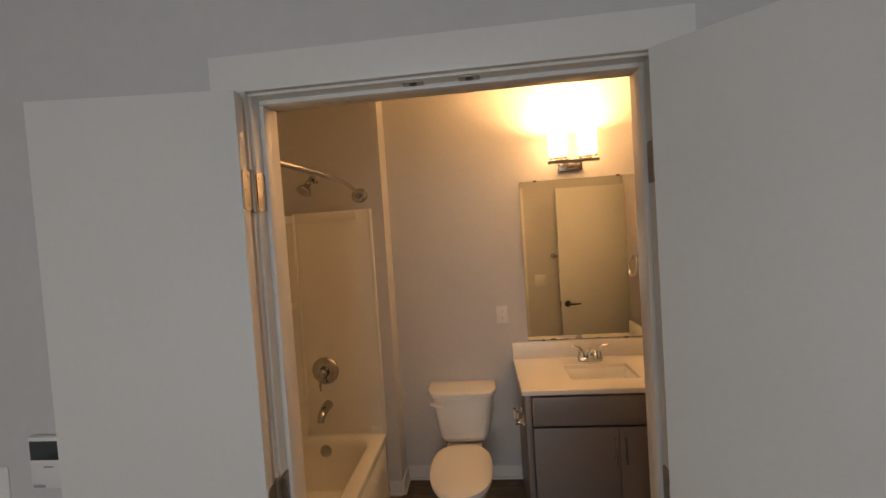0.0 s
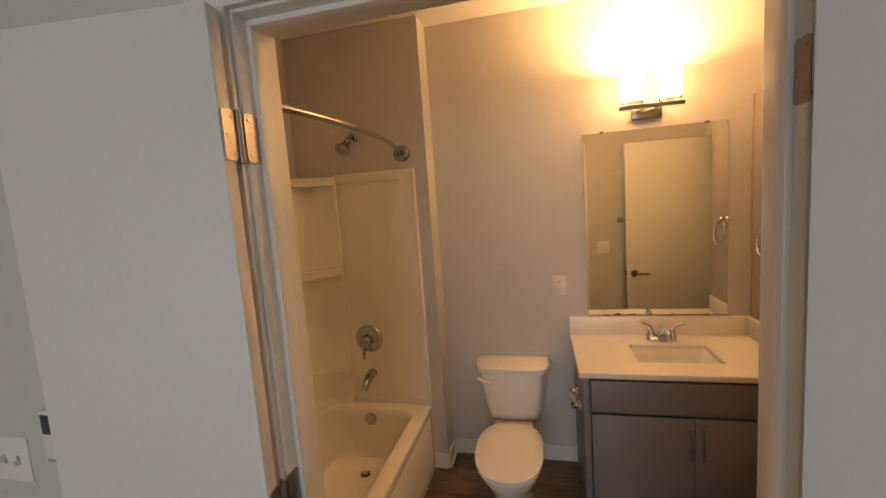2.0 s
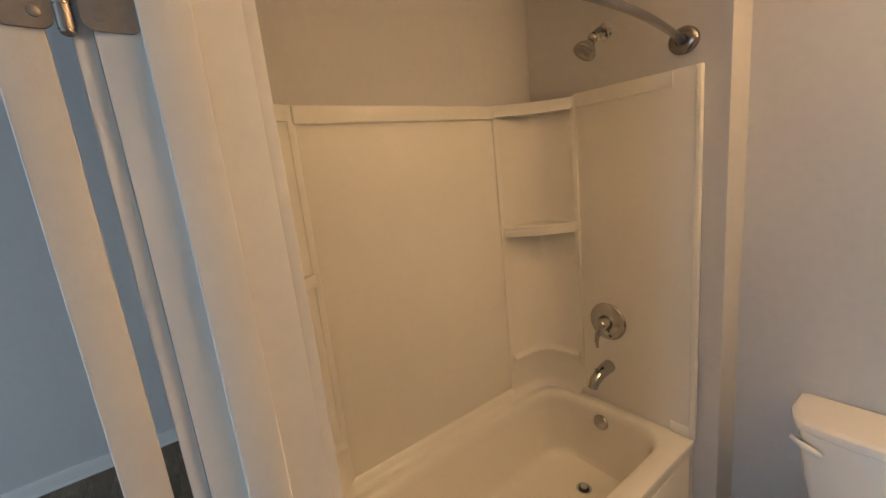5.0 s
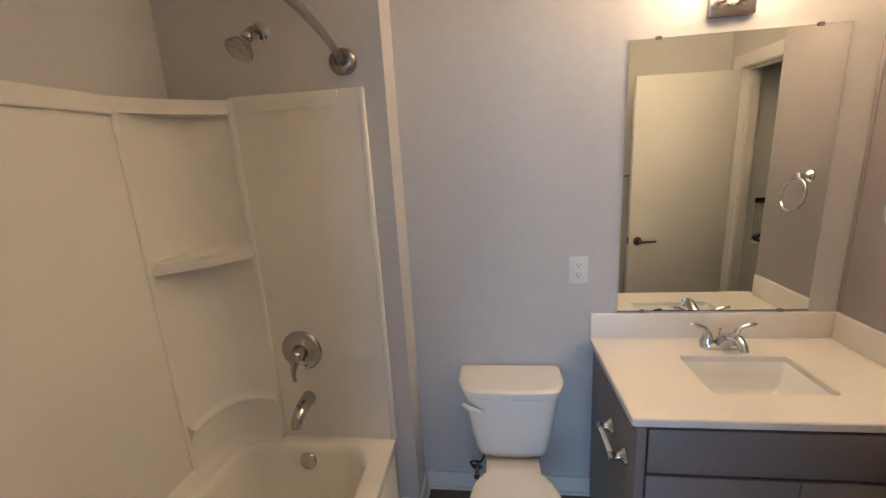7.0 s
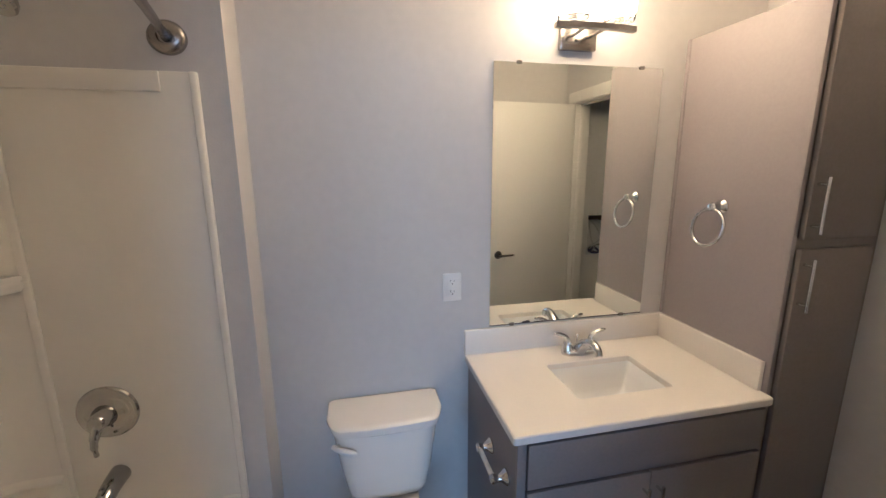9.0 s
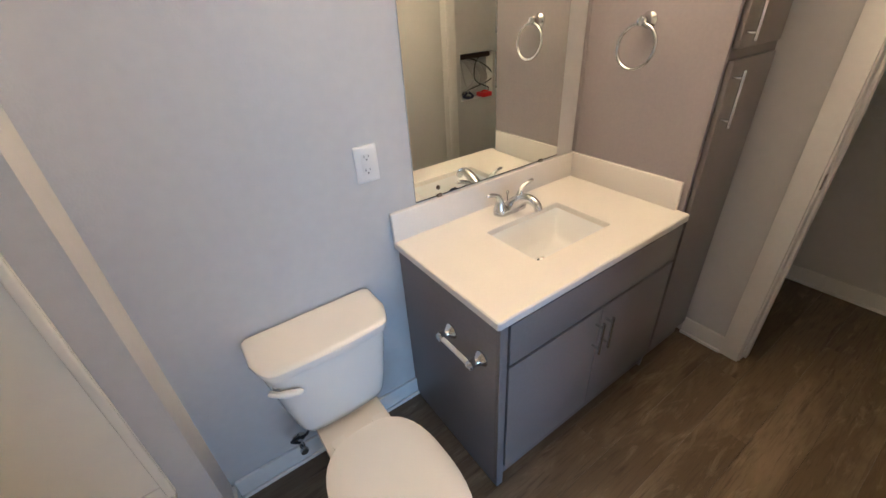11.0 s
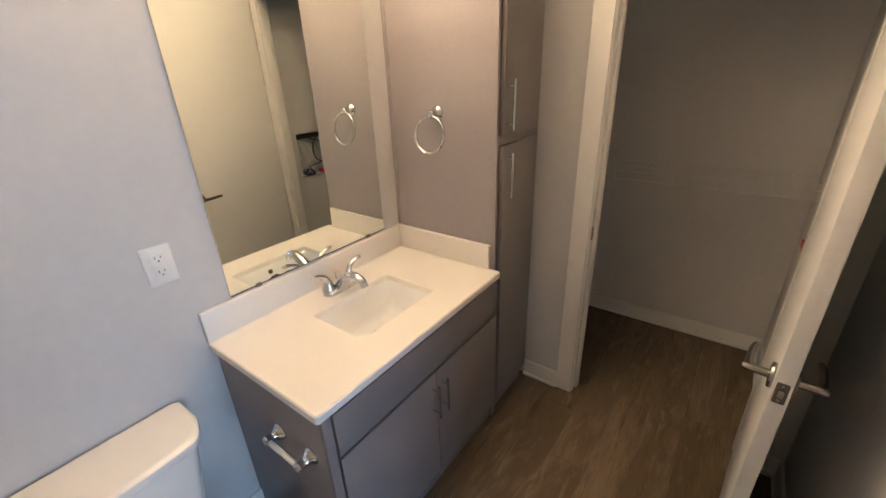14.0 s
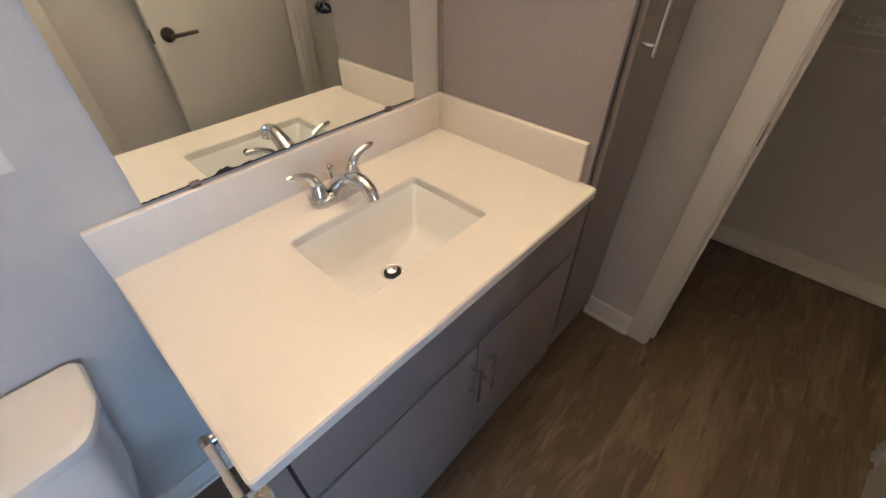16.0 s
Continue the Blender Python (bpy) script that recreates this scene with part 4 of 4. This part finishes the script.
# vanity light
LX, LZ, LY = 0.803, 2.050, 4.118
vl = thing("vanity_light", (LX, WALL_FAR, LZ), "brushed nickel two-lamp vanity light, lit, with glass shades", "wall lamp")
part("backplate", boxed(LX - 0.064, LX + 0.086, WALL_FAR - 0.026, WALL_FAR - 0.0005, 2.010, 2.098, 0.006), NICKEL, vl)
bm = bmesh.new()
bar_rings = []
for i in range(17):
    u = -1 + i / 8
    x, yb = LX + 0.152 * u, LY - 0.014 * (1 - u * u)
    bar_rings.append([(x, yb - 0.012, LZ - 0.009), (x, yb + 0.012, LZ - 0.009), (x, yb + 0.012, LZ + 0.009), (x, yb - 0.012, LZ + 0.009)])
loft(bm, bar_rings)
part("bar", bm, NICKEL, vl, "gently bowed brushed nickel bar")
bm = bmesh.new()
for s in (-0.035, 0.035):
    tube(bm, curve_pts([(LX + s, WALL_FAR - 0.024, 2.055), (LX + s * 1.05, WALL_FAR - 0.070, 2.048), (LX + s * 1.1, LY, LZ)], 5), 0.0060, 12)
lathe(bm, (LX, WALL_FAR - 0.026, 2.046), (0, -1, 0), [(0, 0.006), (0.006, 0.006), (0.009, 0.003)], 12)
part("arm", bm, NICKEL, vl)
for s in (-0.088, 0.088):
    bm = bmesh.new()
    lathe(bm, (LX + s, LY, LZ + 0.008), (0, 0, 1), [(0, 0.020), (0.004, 0.021), (0.010, 0.016), (0.026, 0.016), (0.028, 0.012)], 22)
    part("socket", bm, NICKEL, vl)
    bm = bmesh.new()
    nn = 32
    loft(bm, [circle((LX + s, LY, LZ + z), (1, 0, 0), (0, 1, 0), r, nn) for r, z in
              ((0.050, 0.020), (0.0515, 0.022), (0.0525, 0.044), (0.0518, 0.044), (0.0507, 0.024))])
    part("glass_foot", bm, GLASS, vl, "clear glass foot of the shade").visible_shadow = False
    bm = bmesh.new()
    loft(bm, [circle((LX + s, LY, LZ + z), (1, 0, 0), (0, 1, 0), r, nn) for r, z in
              ((0.0500, 0.0455), (0.0530, 0.046), (0.0545, 0.11), (0.0570, 0.190), (0.0555, 0.191), (0.0545, 0.188), (0.0520, 0.11), (0.0500, 0.050))])
    part("shade", bm, OPAL, vl, "lit opal glass cylinder shade")
    d = area_lamp("bulb_light", (LX + s, LY, LZ + 0.182), (LX + s, LY + 0.0001, 3.0), 0.08, 0.08, UPLIGHT, BULB_COLOUR)
    d.data.shape = "DISK"


# ---- wall plates ----
def plate(parent, x0, x1, z0, z1, y, d):
    """A wall plate on a wall at y, proud in direction d along y."""
    bm = bmesh.new()
    rings = []
    for dy, i in ((0.0, 0.0), (0.003, 0.0), (0.0055, 0.003)):
        rings.append([(a, y + d * dy, b) for a, b, _ in rounded_rect(x0 + i, x1 - i, z0 + i, z1 - i, 0, 0.004, 3)])
    loft(bm, rings)
    return part("plate", bm, PLASTIC, parent)


OX0, OX1, OZ0, OZ1 = 0.288, 0.364, 1.046, 1.162
ou = thing("wall_outlet", ((OX0 + OX1) / 2, WALL_FAR, OZ0), "white duplex GFCI outlet with a screwless plate", "outlet")
plate(ou, OX0, OX1, OZ0, OZ1, WALL_FAR, -1)
om = (OX0 + OX1) / 2
rc = part("receptacle", boxed(om - 0.0168, om + 0.0168, WALL_FAR - 0.0075, WALL_FAR - 0.004, OZ0 + 0.025, OZ1 - 0.025, 0.001), PLASTIC, ou)
zm = (OZ0 + OZ1) / 2
for dz in (-0.021, 0.021):
    bm = bmesh.new()
    box(bm, om - 0.0085, om - 0.0065, WALL_FAR - 0.0079, WALL_FAR - 0.0074, zm + dz + 0.001, zm + dz + 0.009)
    box(bm, om + 0.0060, om + 0.0080, WALL_FAR - 0.0079, WALL_FAR - 0.0074, zm + dz + 0.002, zm + dz + 0.008)
    lathe(bm, (om, WALL_FAR - 0.0074, zm + dz - 0.006), (0, -1, 0), [(0, 0.0026), (0.0005, 0.0026)], 10)
    part("slots", bm, SLOT, rc)
for dz in (-0.004, 0.004):
    part("button", boxed(om - 0.009, om + 0.009, WALL_FAR - 0.0088, WALL_FAR - 0.0074, zm + dz - 0.0032, zm + dz + 0.0032, 0.0006), PLASTIC, rc)
for z in (OZ0 + 0.010, OZ1 - 0.010):
    bm = bmesh.new()
    lathe(bm, (om, WALL_FAR - 0.0054, z), (0, -1, 0), [(0, 0.0032), (0.0008, 0.0028)], 10)
    part("screw", bm, PLASTIC, ou)

bs_ = thing("light_switch", (0.815, ENTRY_B, 1.05), "white double switch plate on the bathroom wall", "light switch")
plate(bs_, 0.757, 0.873, 1.052, 1.170, ENTRY_B, 1)
for x in (0.792, 0.838):
    part("toggle", boxed(x - 0.005, x + 0.005, ENTRY_B + 0.005, ENTRY_B + 0.016, 1.106, 1.122, 0.002), PLASTIC, bs_)

SWX0, SWX1, SWZ0, SWZ1 = -1.180, -1.020, 1.018, 1.137
sw = thing("light_switch", ((SWX0 + SWX1) / 2, ENTRY_A, SWZ0), "white triple toggle switch plate beside the doorway", "light switch")
plate(sw, SWX0, SWX1, SWZ0, SWZ1, ENTRY_A, -1)
for k in range(3):
    x = (SWX0 + SWX1) / 2 + (k - 1) * 0.046
    up = (1, 1, -1)[k]
    bm = bmesh.new()
    box(bm, x - 0.0052, x + 0.0052, ENTRY_A - 0.018, ENTRY_A - 0.005, 1.077 + up * 0.004 - 0.006, 1.077 + up * 0.004 + 0.006, 0.002)
    part("toggle", bm, PLASTIC, sw)
    part("toggle_slot", boxed(x - 0.0055, x + 0.0055, ENTRY_A - 0.0062, ENTRY_A - 0.005, 1.065, 1.089), GREY_TEXT, sw)

TH = (-0.938, -0.832, 1.088, 1.220)
th = thing("thermostat", ((TH[0] + TH[1]) / 2, ENTRY_A, TH[2]), "white wall thermostat with a dark screen", "thermostat")
part("housing", boxed(TH[0], TH[1], ENTRY_A - 0.018, ENTRY_A - 0.0005, TH[2], TH[3], 0.005), PLASTIC, th)
part("screen", boxed(TH[0] + 0.006, TH[1] - 0.006, ENTRY_A - 0.0190, ENTRY_A - 0.017, TH[3] - 0.058, TH[3] - 0.010, 0.001), LCD, th, "dark grey display")
for r in ((TH[0] + 0.040, TH[1] - 0.040, TH[3] - 0.077, TH[3] - 0.073), (TH[0] + 0.008, TH[0] + 0.040, TH[2] + 0.005, TH[2] + 0.012)):
    part("print", boxed(r[0], r[1], ENTRY_A - 0.0187, ENTRY_A - 0.0175, r[2], r[3]), GREY_TEXT, th)

# ---- linen cabinet ----
LX0, LX1, LF, LTOP, SPLIT = 1.320, 1.648, 3.748, 2.078, 1.331
lc = thing("linen_cabinet", ((LX0 + LX1) / 2, 4.0, 0), "tall taupe-grey linen cabinet beside the vanity", "cabinet")
bm = bmesh.new()
box(bm, LX0 + 0.016, LX1, LF + 0.012, WALL_FAR - 0.001, 0, 0.095)
box(bm, LX0 + 0.016, LX1 - 0.012, LF + 0.035, WALL_FAR - 0.001, 0.095, LTOP - 0.016)
part("body", bm, CABINET, lc, smoothed=False)
part("top", boxed(LX0 + 0.004, LX1, LF, WALL_FAR - 0.001, LTOP - 0.016, LTOP), CABINET, lc)
part("rail", boxed(LX0 + 0.016, LX1 - 0.012, LF, LF + 0.035, SPLIT - 0.02, SPLIT + 0.02), CABINET, lc)
part("bottom", boxed(LX0 + 0.016, LX1 - 0.012, LF, LF + 0.035, 0.095, 0.112), CABINET, lc)
part("side_panel", boxed(LX1 - 0.012, LX1, LF, WALL_FAR - 0.001, 0.095, LTOP - 0.016), CABINET, lc)
# the side towards the lamp gets the lighter, lamplit colour
part("side_panel", boxed(LX0 - 0.001, LX0 + 0.016, LF - 0.001, WALL_FAR - 0.001, 0.0, LTOP - 0.0005, 0.001), LAMPLIT_PANEL, lc, "laminate side panel, coloured lighter and pinker as lamplit")
part("scribe", boxed(LX0 - 0.006, LX0 - 0.001, WALL_FAR - 0.018, WALL_FAR - 0.001, 0.916, LTOP, 0.002), LAMPLIT_PANEL, lc)
part("filler", boxed(LX1, SIDE_A - 0.001, LF + 0.002, LF + 0.020, 0.095, LTOP), CABINET, lc)
for z0, z1, h0, h1 in ((0.098, SPLIT - 0.017, 1.114, 1.289), (SPLIT + 0.017, LTOP - 0.010, 1.370, 1.545)):
    d = part("door", boxed(LX0 + 0.020, LX1 - 0.006, LF - 0.019, LF - 0.0005, z0, z1, 0.0025), CABINET, lc)
    bar_pull(d, LX0 + 0.038, LF - 0.019, h0, h1)


# ---- towel ring, paper holder ----
def rosette(bm, o, ax):
    lathe(bm, o, ax, [(0, 0.027), (0.005, 0.0275), (0.010, 0.024), (0.018, 0.017), (0.030, 0.013), (0.040, 0.014), (0.048, 0.0165), (0.055, 0.013), (0.058, 0.002)], 26)


TRY, TRZ = 4.016, 1.427
tr = thing("towel_ring", (LX0, TRY, TRZ), "chrome towel ring hanging on the cabinet side", "towel ring")
bm = bmesh.new()
rosette(bm, (LX0 - 0.001, TRY, TRZ), (-1, 0, 0))
box(bm, LX0 - 0.060, LX0 - 0.036, TRY - 0.009, TRY + 0.009, TRZ - 0.016, TRZ + 0.008, 0.005)
part("post", bm, CHROME, tr)
bm = bmesh.new()
R = 0.069
cen = Vector((LX0 - 0.048, TRY, TRZ - R - 0.008))
pts = [cen + Vector((-0.010 * (1 - math.cos(a)), R * math.sin(a), R * math.cos(a))) for a in [2 * math.pi * i / 48 for i in range(48)]]
rings = []
for i, p in enumerate(pts):
    rad = (p - cen).normalized()
    rings.append(circle(p, rad, Vector((1, 0, 0)), 0.0060, 12))
loft(bm, rings + [rings[0]], False, False)
bmesh.ops.remove_doubles(bm, verts=bm.verts, dist=1e-5)
part("ring", bm, CHROME, tr)

TB = (0.962, 1.600, 1.362)
tb = thing("towel_bar", (TB[0], ENTRY_B, TB[2]), "chrome towel bar on the wall behind the closet door", "towel bar")
for x in TB[:2]:
    bm = bmesh.new()
    rosette(bm, (x, ENTRY_B, TB[2]), (0, 1, 0))
    part("post", bm, CHROME, tb)
bm = bmesh.new()
tube(bm, [(TB[0], ENTRY_B + 0.046, TB[2]), (TB[1], ENTRY_B + 0.046, TB[2])], 0.008, 14)
part("bar", bm, CHROME, tb)

PX = VX0 - 0.006
ph = thing("paper_holder", (PX, 3.90, 0.600), "chrome toilet paper holder, empty, on the vanity side", "paper holder")
for y in (3.806, 3.958):
    bm = bmesh.new()
    rosette(bm, (PX, y, 0.598), (-1, 0, 0))
    part("post", bm, CHROME, ph)
bm = bmesh.new()
lathe(bm, (PX - 0.046, 3.812, 0.598), (0, 1, 0), [(0, 0.005), (0.006, 0.0082), (0.062, 0.0082), (0.064, 0.0068), (0.070, 0.0068), (0.072, 0.0082), (0.134, 0.0082), (0.140, 0.005)], 20)
part("roller", bm, PLASTIC, ph, "white spring roller")

# ---- closet ----
SZ = 1.046
ws = thing("wire_shelf", (CLOSET_BACK, 3.3, SZ), "white wire closet shelf with a hanging rail", "wire shelf")
SD = 0.305
Y0, Y1 = CLOSET_NEAR + 0.006, WALL_FAR - 0.006
bm = bmesh.new()
for x, z in ((CLOSET_BACK - 0.008, SZ), (CLOSET_BACK - SD, SZ), (CLOSET_BACK - SD - 0.004, SZ - 0.042), (CLOSET_BACK - SD * 0.5, SZ - 0.004)):
    tube(bm, [(x, Y0, z), (x, Y1, z)], 0.0034, 8)
part("rail", bm, WIRE, ws)
bm = bmesh.new()
k = int((Y1 - Y0) / 0.0254)
for i in range(k + 1):
    y = Y0 + (Y1 - Y0) * i / k
    tube(bm, [(CLOSET_BACK - 0.006, y, SZ + 0.003), (CLOSET_BACK - SD, y, SZ + 0.003), (CLOSET_BACK - SD - 0.003, y, SZ + 0.0)], 0.0008, 5)
tagged(part("cross_wires", bm, WIRE, ws), kind="stuff")
for y in (3.19, 3.75):
    bm = bmesh.new()
    tube(bm, [(CLOSET_BACK - SD + 0.010, y, SZ - 0.004), (CLOSET_BACK - 0.010, y, SZ - 0.300)], 0.0045, 8)
    box(bm, CLOSET_BACK - 0.012, CLOSET_BACK - 0.001, y - 0.009, y + 0.009, SZ - 0.325, SZ - 0.285, 0.002)
    part("brace", bm, WIRE, ws)
for y in (4.12, 3.837, 3.553, 3.27, 2.987):
    part("clip", boxed(CLOSET_BACK - SD - 0.010, CLOSET_BACK - SD + 0.004, y - 0.005, y + 0.005, SZ - 0.044, SZ + 0.002, 0.002), WIRE, ws)
part("end_bracket", boxed(CLOSET_BACK - SD - 0.02, CLOSET_BACK - SD + 0.03, Y0 - 0.005, Y0 + 0.008, SZ - 0.050, SZ + 0.010, 0.003), WIRE, ws)

nb = thing("wiring_box", ((NX0 + NX1) / 2, CLOSET_NEAR, NZ0), "open recessed wiring box with loose cables and plugs", "wiring box")
bm = bmesh.new()
NB = CLOSET_NEAR - 0.092
box(bm, NX0, NX1, NB, NB + 0.003, NZ0, NZ1)
box(bm, NX0, NX0 + 0.003, NB, CLOSET_NEAR + 0.003, NZ0, NZ1)
box(bm, NX1 - 0.003, NX1, NB, CLOSET_NEAR + 0.003, NZ0, NZ1)
box(bm, NX0, NX1, NB, CLOSET_NEAR + 0.003, NZ0, NZ0 + 0.003)
box(bm, NX0, NX1, NB, CLOSET_NEAR + 0.003, NZ1 - 0.003, NZ1)
part("box", bm, PLASTIC, nb, smoothed=False)
part("bar", boxed(NX0 + 0.003, NX1 - 0.003, NB + 0.03, NB + 0.06, NZ1 - 0.050, NZ1 - 0.014, 0.004), BRONZE, nb, "dark bracket bar")
for i, (mat, x, sag) in enumerate(((GREY_CABLE, 1.93, 0.06), (GREY_CABLE, 1.97, 0.09), (RUBBER, 2.14, -0.08), (RUBBER, 2.00, 0.16), (GREY_CABLE, 2.06, 0.07), (GREY_CABLE, 1.95, -0.02))):
    bm = bmesh.new()
    tube(bm, curve_pts([(x, NB + 0.04, NZ1 - 0.035), (x + sag, NB + 0.075, 1.06), (x + sag * 1.3 + 0.03, NB + 0.080, 0.95), (x + 0.03 - sag * 0.5, NB + 0.07, 0.875), (x + 0.02, NB + 0.06, NZ0 + 0.012)], 7), 0.0048, 10)
    part("cable", bm, mat, nb)
bm = bmesh.new()
tube(bm, curve_pts([(1.93, NB + 0.05, 0.86), (1.97, NB + 0.08, 0.83), (2.03, NB + 0.085, 0.835), (2.00, NB + 0.06, 0.87), (1.95, NB + 0.075, 0.85)], 6), 0.010, 10)
part("cable_bundle", bm, BLUE_CABLE, nb, "blue cable bundle")
bm = bmesh.new()
box(bm, 2.10, 2.20, NB + 0.04, CLOSET_NEAR + 0.040, NZ0 + 0.006, NZ0 + 0.042, 0.008)
tube(bm, curve_pts([(2.10, NB + 0.08, NZ0 + 0.02), (2.14, NB + 0.09, NZ0 + 0.05), (2.20, NB + 0.10, NZ0 + 0.025), (2.17, CLOSET_NEAR + 0.02, NZ0 + 0.012)], 6), 0.008, 10)
part("plug", bm, RED_PLUG, nb, "red plastic plug and cable")

# ---- plank floor ----
floor = tagged(new("floor"), "grey-brown wood-look vinyl plank floor", "floor", "", "structure")
PW, PLEN = 0.152, 1.22


def plank_mesh(length):
    bm = boxed(0, length - 0.0007, 0, PW - 0.0007, -0.006, 0.0, 0.0006, segments=1)
    me = bpy.data.meshes.new("plank")
    bm.to_mesh(me)
    bm.free()
    me.materials.append(PLANK)
    return me


rng = random.Random(4)
XA, XB = BED_L, CLOSET_BACK
full = plank_mesh(PLEN)
y = BED_BACK
while y < BED_FAR - 0.01:
    if y + PW > 4.40:
        xb = ENTRY_END
    else:
        xb = XB
    x = XA - rng.random() * PLEN
    while x < xb:
        a, b = max(x, XA), min(x + PLEN, xb)
        if b - a > 0.03:
            me = full if b - a > PLEN - 1e-6 else plank_mesh(b - a)
            ob = new("plank", me)
            ob.location = (a, y, 0)
            ob.parent = floor
        x += PLEN
    y += PW
